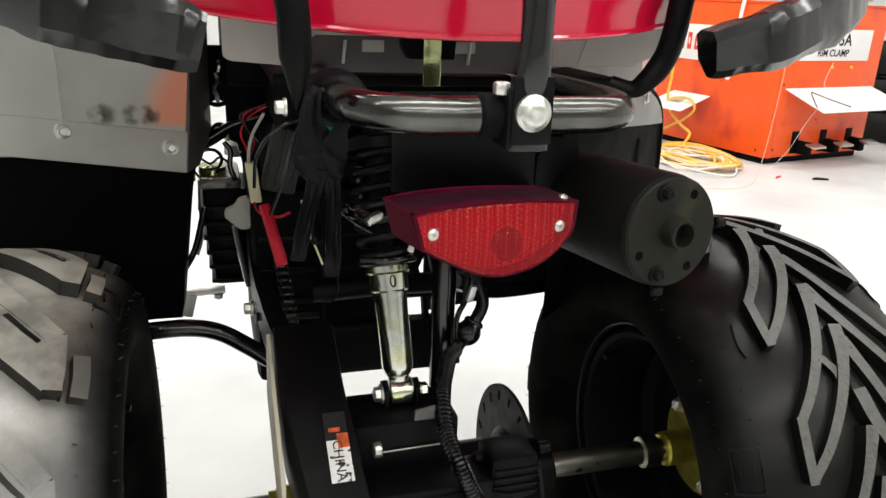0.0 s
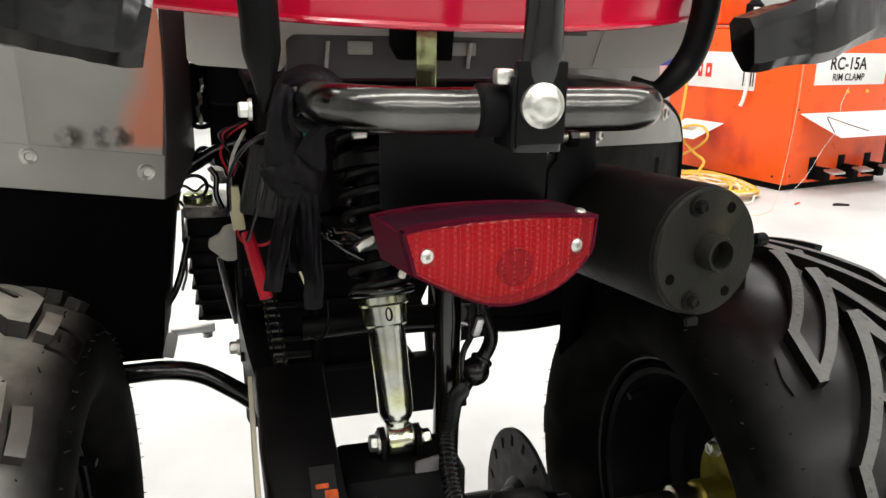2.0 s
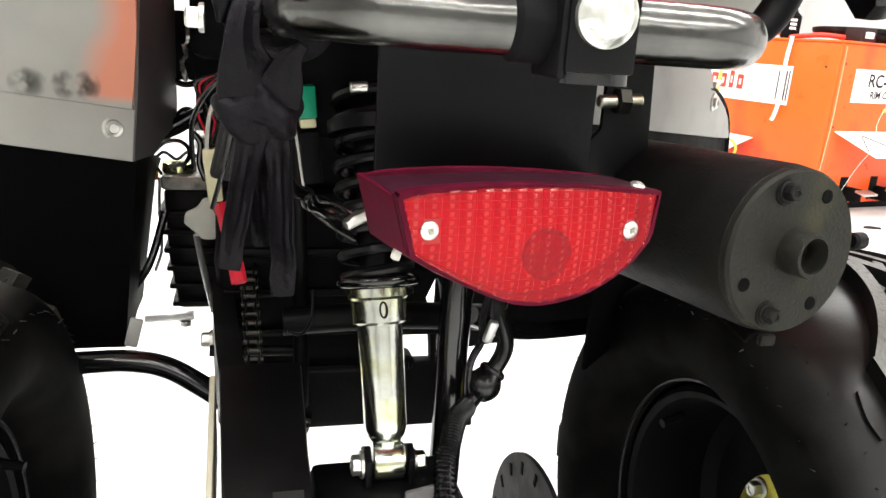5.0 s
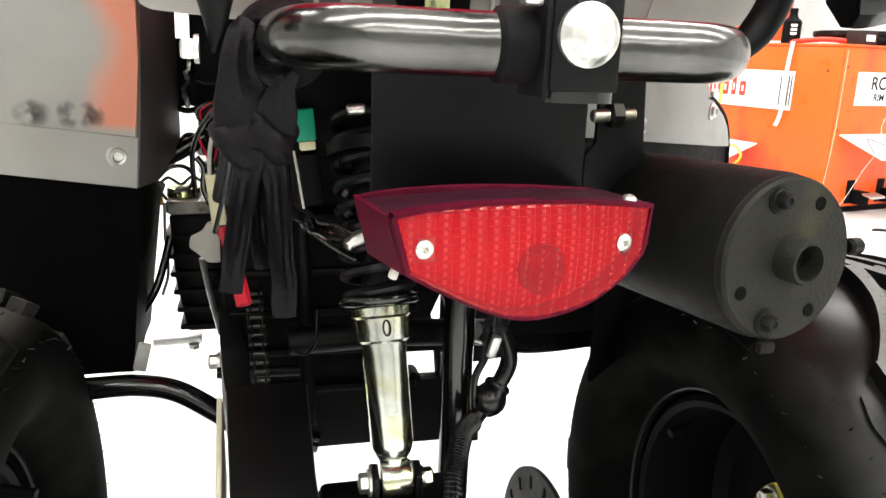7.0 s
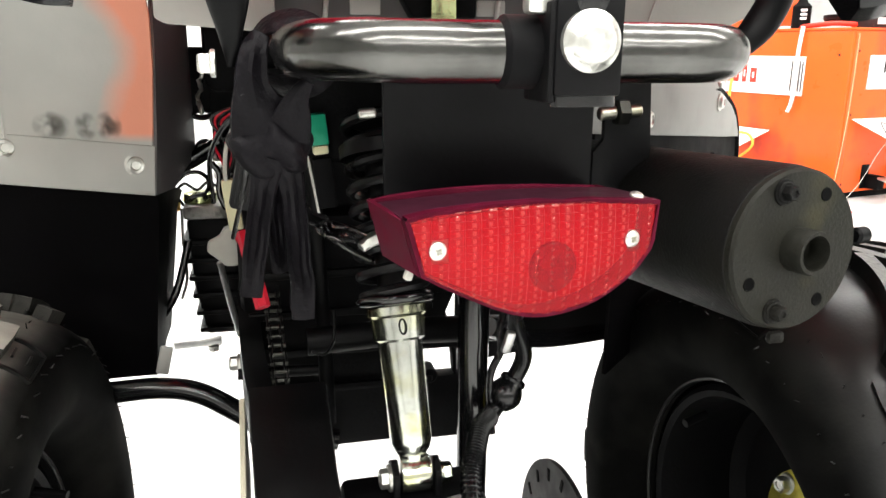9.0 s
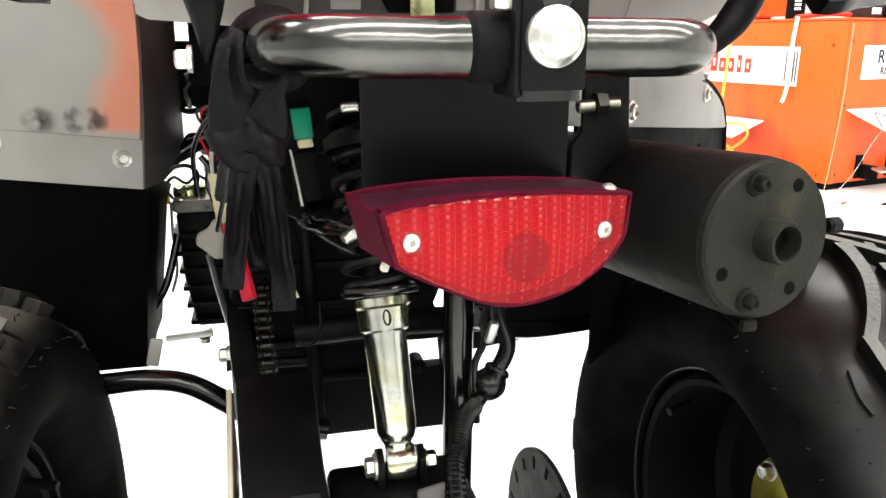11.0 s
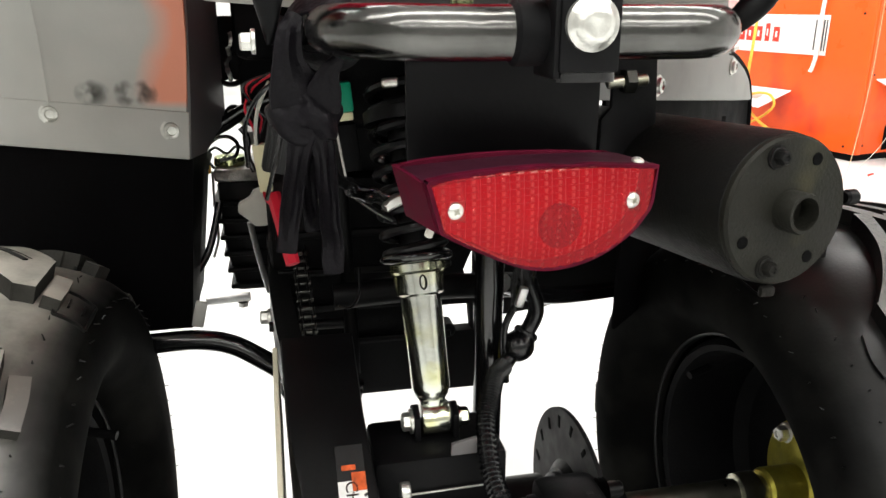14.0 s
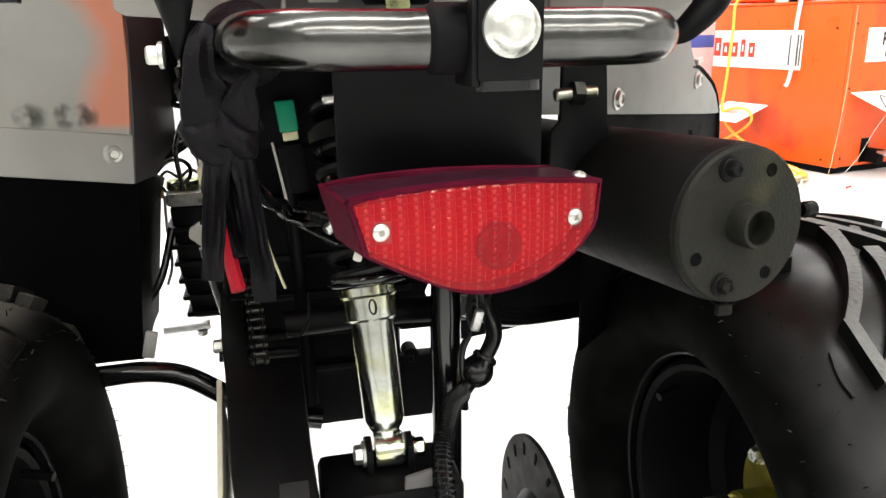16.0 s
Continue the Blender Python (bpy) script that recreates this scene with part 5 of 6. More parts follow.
for k, (mat, r) in enumerate(((M_REDPART, 0.0011), (M_WIRE, 0.0016), (M_REDPART, 0.0009), (M_WIRE, 0.0013))):
    d = 0.004 * k
    part("connector_wire", tube([(-0.1465 - d * 0.3, 0.141, 0.610), (-0.152 + d, 0.138, 0.628 + d * 0.5), (-0.157 + d * 1.6, 0.130, 0.646 - d), (-0.148 - d * 0.8, 0.120, 0.664), (-0.132, 0.105 + d, 0.676)], r, 8), mat, conn)
part("connector_wire", tube([(-0.147, 0.141, 0.57), (-0.142, 0.12, 0.562), (-0.125, 0.09, 0.565), (-0.115, 0.07, 0.575)], 0.0014, 8), M_REDPART, conn)
b = prism([(-0.020, -0.004), (-0.012, -0.011), (-0.005, -0.018), (0.005, -0.018), (0.009, -0.010), (0.018, -0.005), (0.017, 0.006), (0.009, 0.010), (0.004, 0.018), (-0.005, 0.016), (-0.009, 0.009), (-0.019, 0.004)], "y", -0.005, 0.005, 0.002)
clip = part("nylon_clip", b, M_NYLON, quad, "white nylon cross-shaped clip", m=pose(-0.154, 0.236, 0.530) @ Matrix.Scale(1.15, 4))
part("clip_stem", tube([(-0.166, 0.24, 0.512), (-0.160, 0.25, 0.47), (-0.152, 0.26, 0.425)], 0.0032, 8), M_ALU, clip)
part("plug_green", box((0.015, 0.012, 0.024), (-0.077, 0.070, 0.660), 0.0015, (0, -6, 0)), M_GREEN, quad, "green wire plug")
part("plug_cap", box((0.012, 0.010, 0.007), (-0.075, 0.070, 0.6445), 0.0015, (0, -6, 0)), M_IVORY, quad, "ivory end of the green plug")
part("plug_body", box((0.015, 0.010, 0.040), (-0.072, 0.074, 0.618), 0.002, (0, -6, 0)), M_MATT, quad, "black plug body")
part("bright_wire", tube([(-0.090, -0.02, 0.652), (-0.086, -0.015, 0.628), (-0.082, -0.01, 0.603)], 0.0009, 8), M_TRAY, quad, "thin pale wire")
part("bright_wire", tube([(-0.104, 0.06, 0.59), (-0.098, 0.05, 0.56), (-0.092, 0.035, 0.543), (-0.088, 0.03, 0.532)], 0.0011, 8), M_IVORY, quad, "thin pale wire")
part("loose_wire", tube([(-0.070, 0.05, 0.520), (-0.072, 0.04, 0.500), (-0.080, 0.03, 0.492), (-0.090, 0.03, 0.495)], 0.0012, 8), M_SATIN, quad, "thin dark loose wire loop")

# engine details behind the flap
cyl = prism([(-0.140, 0.408), (-0.140, 0.540), (-0.203, 0.540), (-0.200, 0.47), (-0.190, 0.408)], "y", 0.315, 0.41, 0.004)
cyl = part("engine_cylinder", cyl, M_SATIN, quad, "finned black engine cylinder")
for k in range(6):
    part("cooling_fin", box((0.058 + 0.0024 * k, 0.106, 0.006), (-0.1675 - 0.0012 * k, 0.36, 0.416 + k * 0.02), 0.002), M_SATIN, cyl)
part("engine_head", box((0.052, 0.10, 0.016), (-0.1795, 0.36, 0.5480), 0.005), M_HEAD, quad, "cast aluminium cylinder head")
# pale yellow metal puts the engine head's glint into the cap's colour
part("head_cap", lathe([(0, 0.016), (0.004, 0.018), (0.012, 0.017), (0.014, 0.010)], 24, along((-0.188, 0.335, 0.554), (-0.188, 0.335, 1))), M_LATCH, quad, "round filler cap")
part("footrest_stud", rod((-0.236, 0.392, 0.369), (-0.180, 0.392, 0.371), 0.0065, 16, 0.001), M_ALU, quad, "bare aluminium footpeg stud")
part("stud_nut", hex_bolt((-0.19, 0.392, 0.364), (0, 0, -1), 0.007, 0.006, 0.007), M_BOLT, quad)
part("nerf_bar", tube([(-0.46, 0.20, 0.398), (-0.36, 0.192, 0.402), (-0.27, 0.19, 0.404), (-0.225, 0.19, 0.404), (-0.19, 0.188, 0.396), (-0.155, 0.182, 0.375), (-0.122, 0.175, 0.354), (-0.06, 0.17, 0.34)], 0.0105, 18), M_BLACK, quad, "gloss black bent footrest tube")
part("foot_cable", tube([(-0.20, 0.30, 0.52), (-0.215, 0.28, 0.47), (-0.235, 0.26, 0.44), (-0.245, 0.25, 0.405)], 0.004, 10), M_WIRE, quad, "black cable")
panel = part("side_panel", prism([(-0.168, 0.72), (-0.118, 0.72), (-0.118, 0.560), (-0.148, 0.560), (-0.156, 0.602), (-0.165, 0.606), (-0.168, 0.622)], "y", 0.300, 0.312, 0.002), M_MATT, quad, "black inner side panel above the engine")
part("panel_tube", tube([(-0.226, 0.296, 0.592), (-0.19, 0.295, 0.610), (-0.160, 0.293, 0.627), (-0.12, 0.29, 0.640)], 0.0055, 12), M_BLACK, panel)
rnd = random.Random(11)
foil = [(-0.174 - 0.0006 * i + rnd.uniform(-0.0022, 0.0022), 0.294 + rnd.uniform(-0.002, 0.002), 0.704 - 0.0062 * i) for i in range(9)]
b = tube(foil, 0.0022, 7, 4)
for v in b.verts:
    v.co += 0.0022 * noise.noise_vector(v.co * 260)
part("foil_wrapped_cable", b, M_BOLT, panel, "cable in crumpled bright foil")
part("panel_top", prism([(-0.1675, 0.72), (-0.1675, 0.652), (-0.176, 0.655), (-0.192, 0.651), (-0.196, 0.72)], "y", 0.306, 0.316, 0.002), M_MATT, panel)
lug = part("panel_lug", lathe([(-0.004, 0.004), (-0.004, 0.0085), (-0.002, 0.0105), (0.003, 0.0105), (0.005, 0.008), (0.005, 0.004)], 22, along((-0.1765, 0.303, 0.6175), (-0.180, -1, 0.64))), M_SATIN, panel, "black bracket eye")
part("panel_stay", tube([(-0.160, 0.304, 0.660), (-0.168, 0.303, 0.652), (-0.180, 0.301, 0.650), (-0.192, 0.298, 0.656)], 0.0030, 10), M_SATIN, panel)
part("panel_stay", tube([(-0.166, 0.303, 0.622), (-0.174, 0.300, 0.612), (-0.186, 0.298, 0.604), (-0.204, 0.296, 0.596)], 0.0036, 10), M_SATIN, panel)
part("lug_bolt", hex_bolt((-0.1785, 0.298, 0.6185), (-0.1, -1, 0), 0.0035, 0.004, 0.005), M_BOLT, lug)
part("fuel_pipe", tube([(-0.215, 0.31, 0.575), (-0.20, 0.31, 0.590), (-0.185, 0.31, 0.592), (-0.176, 0.31, 0.583), (-0.18, 0.31, 0.570), (-0.196, 0.31, 0.566)], 0.0022, 10), M_BLACK, quad, "short black fuel pipe loop")
part("fuel_pipe", tube([(-0.172, 0.31, 0.602), (-0.165, 0.31, 0.590), (-0.166, 0.31, 0.570), (-0.160, 0.31, 0.552)], 0.0034, 10), M_BLACK, quad, "short black fuel pipe")
part("throttle_rod", tube([(-0.205, 0.305, 0.555), (-0.206, 0.305, 0.52), (-0.205, 0.305, 0.48), (-0.212, 0.305, 0.455)], 0.0016, 8), M_BOLT, quad, "thin bright throttle rod")
part("carburettor_tube", tube([(-0.226, 0.325, 0.574), (-0.205, 0.322, 0.588), (-0.182, 0.320, 0.606), (-0.160, 0.318, 0.626)], 0.0024, 10), M_WIRE, quad, "black rubber pipe beside the carburettor")
part("carburettor_tube", tube([(-0.205, 0.33, 0.553), (-0.212, 0.33, 0.566), (-0.203, 0.33, 0.577), (-0.190, 0.33, 0.570), (-0.178, 0.33, 0.578), (-0.166, 0.33, 0.570)], 0.0017, 10), M_WIRE, quad, "black rubber pipe beside the carburettor")
part("carburettor_bolt", hex_bolt((-0.166, 0.318, 0.610), (-0.3, -1, 0), 0.006, 0.006, 0.008), M_BOLT, quad, "bright carburettor bolt")
part("carburettor_bowl", lathe([(0, 0.010), (0.003, 0.014), (0.016, 0.014), (0.020, 0.009)], 20, along((-0.158, 0.34, 0.578), (-0.158, 0.34, 1))), M_HEAD, quad, "small grimy metal float bowl")
part("throttle_cable", tube([(-0.20, 0.34, 0.60), (-0.19, 0.335, 0.615), (-0.175, 0.33, 0.618), (-0.160, 0.32, 0.606), (-0.152, 0.30, 0.59)], 0.0018, 8), M_BOLT, quad, "thin bright throttle cable")

# wires gathered at the rack leg and the strap looped over the bar
for i, pts in enumerate((
                         [(-0.152, 0.0, 0.62), (-0.150, -0.03, 0.655), (-0.135, -0.05, 0.68), (-0.11, -0.05, 0.69)], [(-0.14, -0.02, 0.60), (-0.13, -0.05, 0.64), (-0.12, -0.06, 0.68), (-0.10, -0.05, 0.70)])):
    part("loose_wire", tube(pts, 0.0016, 8), M_WIRE, quad, "thin black loose wire")


def cloth_band(path, widths, thick, up, crease=0.001, folds=1.5, ragged=0.0012):
    """A soft band along a path: a flat oval section, creased lengthwise, its edges wandering a little."""
    pts = smooth_path(path, 8)
    b = bmesh.new()
    rings, u = [], Vector(up)
    for i, p in enumerate(pts):
        f = i / (len(pts) - 1) * (len(widths) - 1)
        k = min(int(f), len(widths) - 2)
        w = widths[k] + (widths[k + 1] - widths[k]) * (f - k)
        d = (pts[min(i + 1, len(pts) - 1)] - pts[max(i - 1, 0)]).normalized()
        u = (u - d * u.dot(d)).normalized()
        s = d.cross(u)
        ring = []
        for j in range(20):
            a = 2 * math.pi * j / 20
            across = math.cos(a)
            lift = thick / 2 * math.copysign(abs(math.sin(a)) ** 0.6, math.sin(a)) + crease * math.sin(math.pi * i / (len(pts) - 1)) * math.sin(folds * math.pi * across + 0.08 * i)
            q = p + s * across * w / 2 + u * lift
            ring.append(b.verts.new(q + ragged * noise.noise_vector(q * 55)))
        rings.append(ring)
    for a, c in zip(rings, rings[1:]):
        for j in range(20):
            b.faces.new((a[j], a[(j + 1) % 20], c[(j + 1) % 20], c[j]))
    b.faces.new(rings[0][::-1])
    b.faces.new(rings[-1])
    return b


loop = [(-0.1050 + 0.0160 * math.cos(a), -0.148 - 0.010 * math.cos(a), 0.7175 + 0.0150 * math.sin(a)) for a in [math.pi + i * math.pi / 8 for i in range(17)]]
strap = part("strap", cloth_band(loop, [0.018, 0.020, 0.018], 0.003, (-1, 0, 0), 0.0005), M_CLOTH)
tagged(strap, "black cloth strap knotted round the grab bar, tails hanging", "strap")
part("strap_drape", cloth_band([(-0.1165, -0.156, 0.7255), (-0.1200, -0.160, 0.7180), (-0.1213, -0.161, 0.7045), (-0.1190, -0.158, 0.6920), (-0.1145, -0.156, 0.6770)], [0.008, 0.012, 0.016, 0.026, 0.036], 0.006, (0, -1, 0), 0.0014, 1.6), M_CLOTH, strap)
part("strap_drape", cloth_band([(-0.0960, -0.165, 0.7060), (-0.1010, -0.164, 0.6990), (-0.1040, -0.161, 0.6900), (-0.1060, -0.157, 0.6800)], [0.006, 0.010, 0.016, 0.020], 0.005, (0, -1, 0), 0.0008), M_CLOTH, strap)
b = bmesh.new()
bmesh.ops.create_icosphere(b, subdivisions=5, radius=1)
for v in b.verts:
    fold = 0.22 * math.sin(6 * v.co.x + 3 * v.co.z) + 0.18 * noise.noise(v.co * 1.6) - 0.30 * math.exp(-((v.co.x + 0.15) ** 2 + (v.co.z - 0.62) ** 2) / 0.03)
    v.co = Vector((-0.1130 + 0.0195 * v.co.x * (1 + 0.5 * fold), -0.153 + 0.011 * v.co.y * (1 + fold), 0.6755 + 0.0145 * v.co.z * (1 + 0.4 * fold)))
part("strap_knot", b, M_CLOTH, strap)
for pts, ws in (([(-0.1150, -0.160, 0.6720), (-0.1195, -0.152, 0.6530), (-0.1243, -0.134, 0.6210), (-0.1278, -0.1225, 0.5930)], [0.014, 0.0115, 0.0120, 0.0115]),
                ([(-0.1075, -0.160, 0.6720), (-0.1050, -0.150, 0.6480), (-0.1020, -0.130, 0.6090), (-0.1010, -0.116, 0.5760)], [0.014, 0.0115, 0.0130, 0.0125]),
                ([(-0.1120, -0.150, 0.6660), (-0.1135, -0.138, 0.6450), (-0.1130, -0.126, 0.6220), (-0.1120, -0.116, 0.6040)], [0.012, 0.010, 0.009, 0.010])):
    part("strap_tail", cloth_band(pts, ws, 0.0045, (0, -1, 0), 0.0016, 2.0), M_CLOTH, strap)
sleeve = part("wire_sleeve", cloth_band([(-0.108, -0.125, 0.655), (-0.098, -0.110, 0.636), (-0.085, -0.085, 0.620), (-0.068, -0.055, 0.606), (-0.050, -0.030, 0.594)], [0.006, 0.007, 0.010, 0.012, 0.008], 0.004, (0.2, -1, 0.3), 0.0018, 3.0, 0.0030), M_FILM, quad, "crumpled black plastic film round the wires")
part("sleeve_wire", tube([(-0.100, -0.10, 0.640), (-0.088, -0.08, 0.619), (-0.070, -0.05, 0.598), (-0.052, -0.03, 0.583)], 0.0022, 10), M_WIRE, sleeve)
b = box((0.018, 0.008, 0.007), (0, 0, 0), 0.002)
bmesh.ops.subdivide_edges(b, edges=list(b.edges), cuts=2)
for v in b.verts:
    v.co += 0.0018 * noise.noise_vector(v.co * 300)
part("wire_joint", b, M_BOLT, quad, "crumpled bright wire joint", m=pose(-0.053, -0.045, 0.600, 0, -22, 20))

# ---- the tyre changer ----
changer = thing("tyre_changer", "orange-red enamelled tyre changer cabinet with white signs and pedals", "tyre changer", at=(2.60, 2.60, 0))
changer.rotation_euler = (0, 0, math.radians(11.3))
CW, CD, CH = 0.815, 0.86, 0.815
b = prism([(0, 0), (CW, 0), (CW, CD), (0, CD)], "z", 0.035, CH, 0.006)
body = part("cabinet", b, M_CABRED, changer, "orange-red enamelled steel cabinet")
part("plinth", box((CW - 0.04, CD - 0.04, 0.04), (CW / 2, CD / 2, 0.02), 0.003), M_MATT, changer, "dark recessed base")
part("corner_strip", box((0.03, 0.006, CH - 0.05), (0.03, -0.002, CH / 2 + 0.01), 0.002), M_CABRED, body)
for z in (0.72, 0.42, 0.08):
    part("panel_screw", screw((0.05, -0.005, z), (0, -1, 0), 0.006, 0.003), M_PRINT, body)
for z in (0.70, 0.07):
    part("panel_screw", screw((-0.002, 0.06, z), (-1, 0, 0), 0.006, 0.003), M_PRINT, body)


def front_text(text, size, x, z, mat, parent):
    return lettering(text, size, Matrix.Translation((x, -0.0085, z)) @ pose(0, 0, 0, 90, 0, 0), mat, parent, bold=0.018)


sign = part("front_sign", box((0.56, 0.006, 0.160), (0.415, -0.004, 0.620), 0.001), M_WHITE, changer, "white sign with dark lettering")
front_text("RC-15A", 0.088, 0.378, 0.645, M_PRINT, sign)
front_text("RIM CLAMP", 0.050, 0.39, 0.578, M_PRINT, sign)
sign = part("side_sign", box((0.006, 0.60, 0.195), (-0.004, 0.545, 0.593), 0.001), M_WHITE, changer, "white side sign with red print and ribbed end")
for k in range(5):
    part("side_stripe", box((0.002, 0.006, 0.150), (-0.008, 0.255 + k * 0.016, 0.593), 0), M_PRINT, sign)
for k, (w, h, dz) in enumerate(((0.050, 0.100, 0.005), (0.048, 0.076, -0.008), (0.048, 0.076, -0.008), (0.030, 0.092, 0.0), (0.042, 0.076, -0.008))):
    y = 0.815 - k * 0.062
    part("logo_shape", box((0.002, w, h), (-0.008, y, 0.598 + dz), 0.0006), M_LOGO, sign)
    part("logo_gap", box((0.0022, w * 0.32, h * 0.4), (-0.0086, y, 0.598 + dz), 0.0004), M_WHITE, sign)


tray2 = part("front_tray", grid_sheet([[(0.07, -0.003, 0.40), (0.78, -0.003, 0.40)], [(0.11, -0.22, 0.305), (0.84, -0.22, 0.305)]], 0.004), M_WHITE, changer, "white folded metal tray on the front")
part("tray_rod", tube([(0.10, -0.185, 0.3255), (0.16, -0.11, 0.359), (0.21, -0.055, 0.383), (0.23, -0.065, 0.378), (0.29, -0.13, 0.350), (0.36, -0.19, 0.3235)], 0.0022, 8), M_PRINT, tray2)
tray3 = part("side_tray", grid_sheet([[(-0.003, 0.42, 0.305), (-0.003, 0.70, 0.305)], [(-0.20, 0.44, 0.225), (-0.20, 0.74, 0.225)]], 0.004), M_WHITE, changer, "white folded metal tray on the side")
part("tray_print", box((0.06, 0.10, 0.002), (-0.10, 0.58, 0.2705), 0, (0, -22, 0)), M_LINER, tray3)
for x in (0.25, 0.48, 0.70):
    pedal = part("pedal", box((0.045, 0.10, 0.07), (x, -0.03, 0.085), 0.008), M_MATT, changer, "black foot pedal with a bright worn tread")
    part("pedal_tread", box((0.10, 0.06, 0.012), (x + 0.02, -0.10, 0.105), 0.004, (12, 0, 0)), M_ALU, pedal)
    part("pedal_slot", box((0.055, 0.004, 0.12), (x - 0.03, -0.0015, 0.11), 0.001), M_MATT, pedal)
part("side_hook", tube([(-0.015, 0.275, 0.835), (-0.028, 0.275, 0.72), (-0.030, 0.275, 0.60), (-0.030, 0.274, 0.51), (-0.034, 0.282, 0.445), (-0.040, 0.290, 0.415)], 0.010, 12), M_WHITE, changer, "white painted hanging lever")
part("top_deck", box((CW + 0.01, CD + 0.01, 0.012), (CW / 2, CD / 2, CH + 0.006), 0.003), M_CABRED, changer)
part("turntable", lathe([(0, 0.19), (0.012, 0.20), (0.03, 0.20), (0.034, 0.18), (0.034, 0.02)], 48, along((0.46, 0.30, CH + 0.055), (0.46, 0.30, 2))), M_DISC, changer, "dark steel turntable")
part("turntable_post", rod((0.46, 0.30, CH), (0.46, 0.30, CH + 0.06), 0.06, 24), M_MATT, changer)
part("column", box((0.26, 0.30, 0.50), (0.15, CD - 0.16, CH + 0.27), 0.02), M_CABRED, changer, "orange-red rear column")
for x in (0.40, 0.56):
    part("front_knob", lathe([(0, 0.009), (0.008, 0.009), (0.012, 0.006)], 16, along((x, -0.004, 0.505), (x, -1, 0.505))), M_CORD, changer, "small yellow knob below the front sign")
gauge = part("gauge", lathe([(0, 0.105), (0.012, 0.105), (0.016, 0.100), (0.016, 0.0)], 48, along((0.20, 0.50, CH + 0.012), (0.20, 0.50, 3))), M_WHITE, changer, "round white dial plate on the deck")
for a in (20, 80, 140):
    part("dial_line", box((0.20, 0.008, 0.003), (0.20, 0.50, CH + 0.029), 0, (0, 0, a)), M_PRINT, gauge)
part("red_hose", tube([(0.05, 0.35, CH + 0.02), (0.10, 0.20, CH + 0.035), (0.22, 0.14, CH + 0.03), (0.34, 0.16, CH + 0.03)], 0.012, 12), M_LOGO, changer, "red air hose on the deck")

jar = thing("lube_bottle", "black plastic bottle standing on the tyre changer", "bottle", at=(2.60, 2.98, CH + 0.012))
jar_body = part("bottle_body", lathe([(0, 0.04), (0.004, 0.045), (0.11, 0.045), (0.13, 0.025), (0.15, 0.018)], 24, along((0, 0, 0), (0, 0, 1))), M_MATT, jar)
part("cap", rod((0, 0, 0.15), (0, 0, 0.175), 0.02, 18), M_MATT, jar)
for k in range(3):
    part("label_mark", box((0.03, 0.003, 0.012), (-0.020, -0.041, 0.05 + k * 0.02), 0, (0, 0, -25)), M_WHITE, jar_body)
can = thing("weight_box", "small dark box with white print on the tyre changer", "box", at=(2.83, 2.75, CH + 0.012))
part("carton", box((0.12, 0.09, 0.07), (0, 0, 0.035), 0.004, (0, 0, 15)), M_PRINT, can)
part("carton_label", box((0.07, 0.002, 0.03), (0.012, -0.047, 0.035), 0, (0, 0, 15)), M_WHITE, can)
tool = thing("bead_tool", "black rubber-coated tool lying on the tyre changer", "tool", at=(3.1, 2.80, CH + 0.012))
part("tool_handle", tube([(-0.15, 0, 0.03), (0, 0.02, 0.03), (0.14, 0, 0.045)], 0.025, 14), M_MATT, tool)
part("tool_tip", box((0.06, 0.04, 0.05), (0.16, 0, 0.045), 0.008), M_ALU, tool)

# ---- round the changer ----
striped = thing("carton", "tall carton with orange, white and yellow bands on the floor", "carton", at=(-2.45, 4.62, 0))
striped_body = part("carton_body", box((0.62, 0.40, 0.80), (0, 0, 0.40), 0.006, (0, 0, -14)), M_CARD, striped)
for z, tall, mat in ((0.24, 0.12, M_CORD), (0.37, 0.12, M_CABRED), (0.60, 0.09, M_CABRED), (0.67, 0.045, M_CORD)):
    part("printed_band", box((0.624, 0.404, tall), (0, 0, z), 0.002, (0, 0, -14)), mat, striped_body)

carton = thing("carton", "white carton with blue print standing behind the changer", "carton", at=(2.60, 3.95, 0))
carton_body = part("carton_body", box((0.46, 0.30, 0.98), (0, 0, 0.49), 0.004, (0, 0, 9)), M_CARD, carton)
part("blue_band", box((0.463, 0.303, 0.075), (0, 0, 0.625), 0.002, (0, 0, 9)), M_BLUE, carton_body)
part("blue_edge", box((0.03, 0.304, 0.50), (0.10, -0.006, 0.25), 0.002, (0, 0, 9)), M_BLUE, carton_body)


def on_side(out, u, z):
    """A place beside the cabinet's side wall: out from it, u along it."""
    a = math.radians(11.3)
    return (2.60 + out * math.cos(a) - u * math.sin(a), 2.60 + out * math.sin(a) + u * math.cos(a), z)


def cord(name, label, mat, r, centre, turns, size, seed, tail=()):
    rnd = random.Random(seed)
    pts = []
    steps = turns * 9
    for i in range(steps):
        a = 2 * math.pi * i / 9
        k = 1 + 0.25 * math.sin(i * 0.37 + seed) + rnd.uniform(-0.08, 0.08)
        pts.append((centre[0] + size[0] * k * math.cos(a) + 0.03 * math.sin(i * 0.21), centre[1] + size[1] * k * math.sin(a), r + 0.004 + 0.028 * (0.5 + 0.5 * math.sin(i * 1.7 + seed))))
    ob = part(name, tube(pts + list(tail), r, 8, 4), mat)
    return tagged(ob, label, "cord")


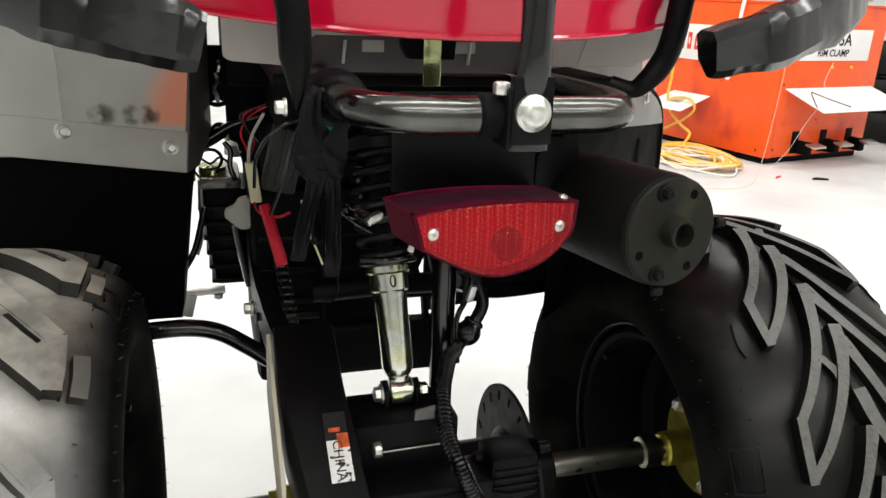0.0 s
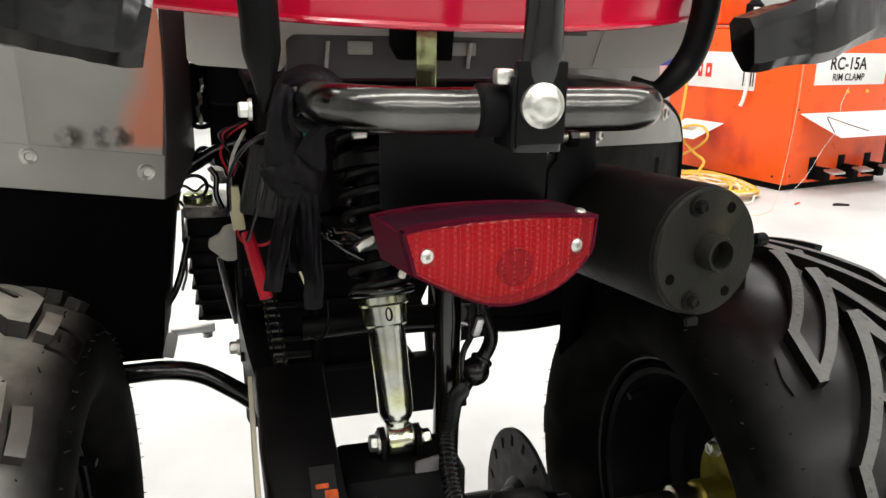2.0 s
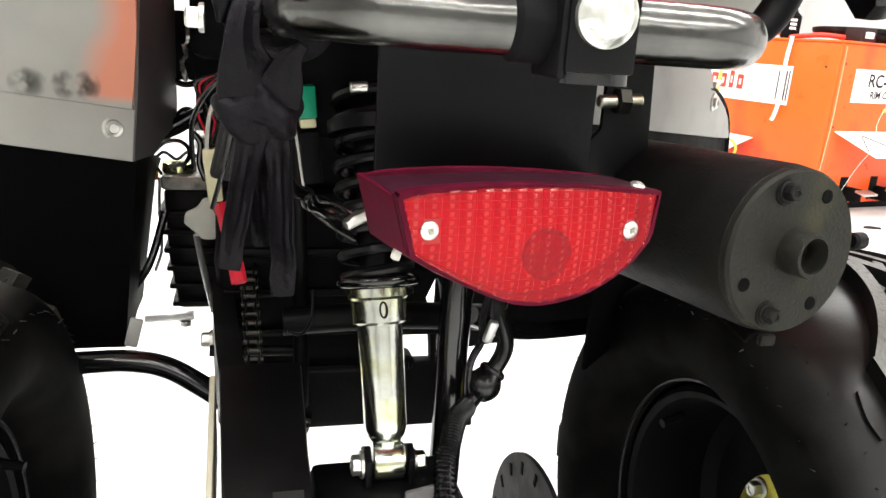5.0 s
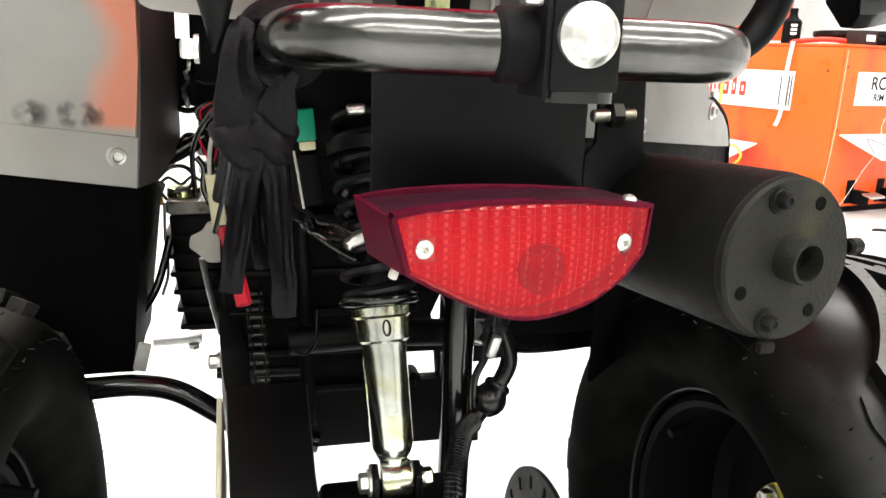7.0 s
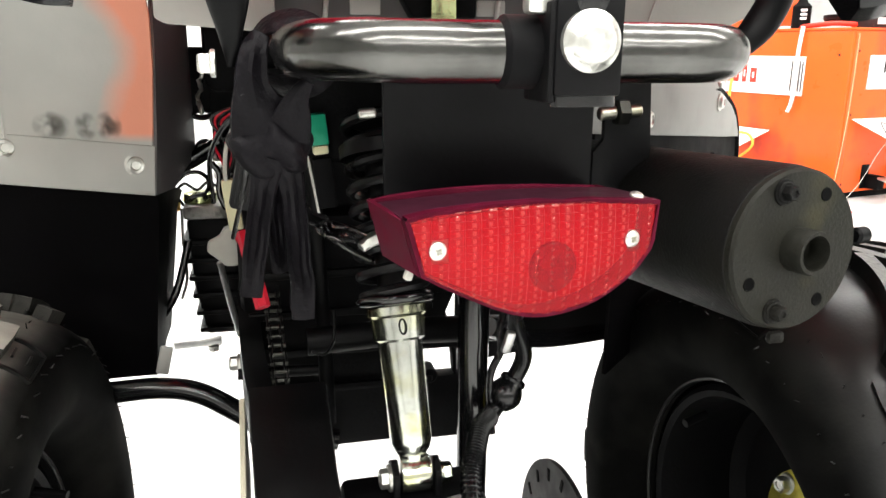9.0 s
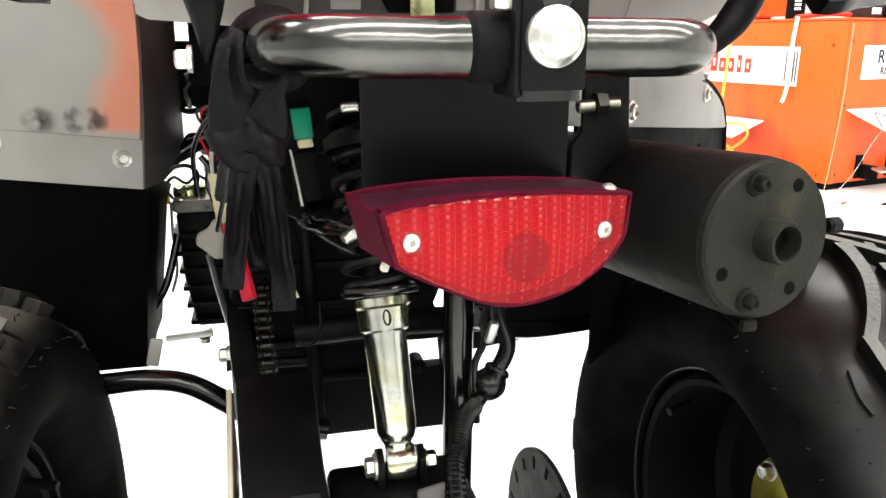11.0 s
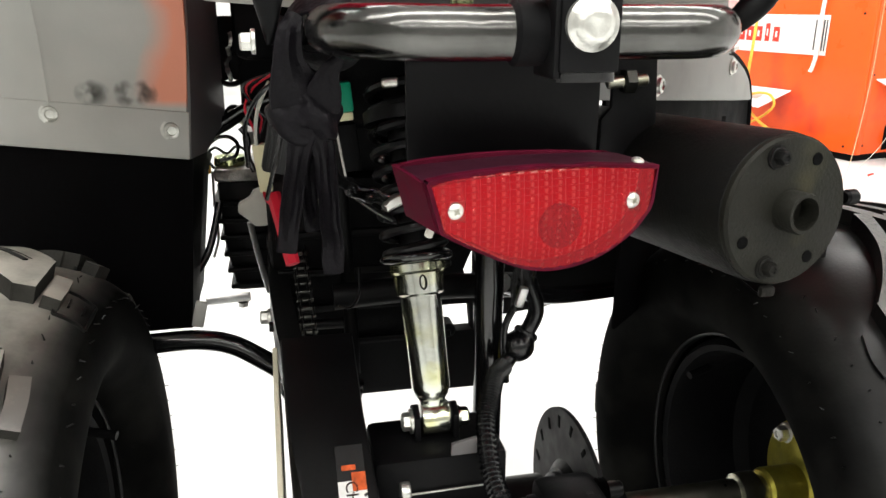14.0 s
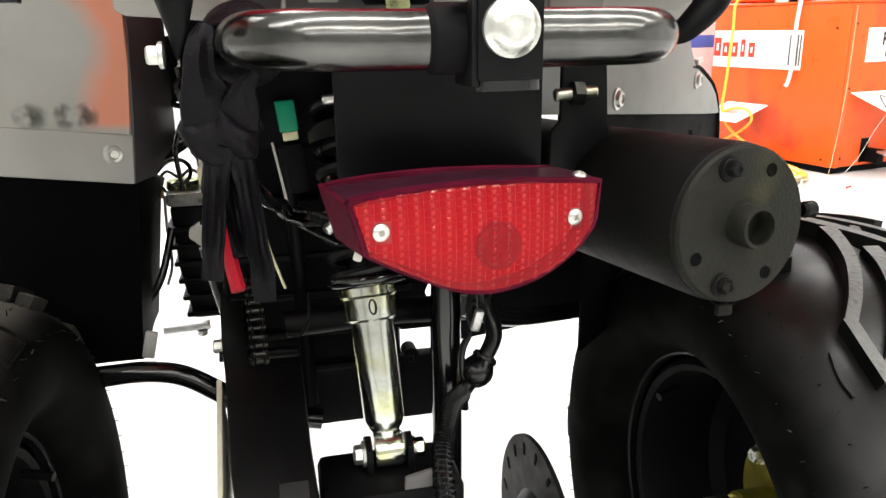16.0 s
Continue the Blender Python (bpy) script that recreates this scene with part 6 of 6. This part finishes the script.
cord("extension_cord", "yellow extension cord coiled loosely on the floor", M_CORD, 0.008, (2.27, 2.78), 6, (0.17, 0.26), 1,
     [(2.34, 2.92, 0.03)] + [on_side(-0.12, u, z) for u, z in ((0.42, 0.10), (0.50, 0.14), (0.60, 0.21), (0.63, 0.29), (0.62, 0.39), (0.61, 0.52))] + [on_side(-0.06, 0.66, 0.70), on_side(-0.03, 0.68, 0.84), on_side(0.10, 0.68, 0.855)])
cord("air_hose", "pale orange air hose coiled loosely on the floor", M_CORDO, 0.007, (2.24, 2.72), 5, (0.16, 0.24), 4)
tagged(part("tool_cord", tube([on_side(-0.12, u, z) for u, z in ((0.66, 0.05), (0.633, 0.09), (0.58, 0.12), (0.478, 0.176), (0.415, 0.236), (0.444, 0.285), (0.52, 0.292), (0.60, 0.27), (0.65, 0.235), (0.69, 0.18), (0.70, 0.10), (0.68, 0.012))], 0.007, 8), M_CORD), "yellow cord looped over the cabinet's side tray", "cord")
cord("lamp_cord", "thin white cord lying in loops on the floor", M_CORDW, 0.005, (2.20, 2.64), 3, (0.18, 0.25), 9)
tagged(part("hanging_cord", tube([(2.62, 2.585, 0.80), (2.59, 2.55, 0.55), (2.56, 2.52, 0.40), (2.48, 2.45, 0.16), (2.36, 2.34, 0.02), (2.20, 2.19, 0.006), (2.05, 2.14, 0.006), (1.85, 2.18, 0.006)], 0.0010, 8), M_CORDO), "thin white cord hanging down the cabinet to the floor", "cord")
tagged(part("hanging_cord", tube([(2.985, 2.655, 0.53), (2.90, 2.60, 0.44), (2.80, 2.48, 0.36), (2.74, 2.50, 0.24), (2.66, 2.50, 0.10), (2.57, 2.50, 0.006), (2.54, 2.47, 0.005)], 0.0011, 8), M_CORDW), "thin white cord hanging from the front sign to the floor", "cord")
tagged(part("floor_scrap", prism([(0, 0), (0.03, 0.012), (0.07, 0.02), (0.075, 0.03), (0.03, 0.024)], "z", 0.001, 0.006, 0.001), M_LOGO), "small torn scrap lying on the floor", "scrap").matrix_world = pose(2.44, 2.30, 0, 0, 0, 15)
tagged(part("floor_scrap", prism([(0, 0), (0.02, 0.03), (0.05, 0.034), (0.08, 0.02), (0.05, 0.01)], "z", 0.001, 0.01, 0.001), M_PRINT), "small dark scrap lying on the floor", "scrap").matrix_world = pose(2.62, 2.26, 0, 0, 0, -30)


def spare_tyre(x, y, z, tilt):
    t = thing("spare_tyre", "black road tyre lying behind the changer", "tyre", "spare tyres", (x, y, z))
    t.rotation_euler = (0, math.radians(90 + tilt), 0)
    part("casing", lathe([(-0.07, 0.20), (-0.09, 0.22), (-0.10, 0.27), (-0.085, 0.30), (-0.03, 0.315), (0.03, 0.315), (0.085, 0.30), (0.10, 0.27), (0.09, 0.22), (0.07, 0.20)], 48, closed=True), M_RUBBER, t)
    return t


for k in range(3):
    spare_tyre(4.02, 3.35 + 0.02 * k, 0.105 + 0.205 * k, 0)
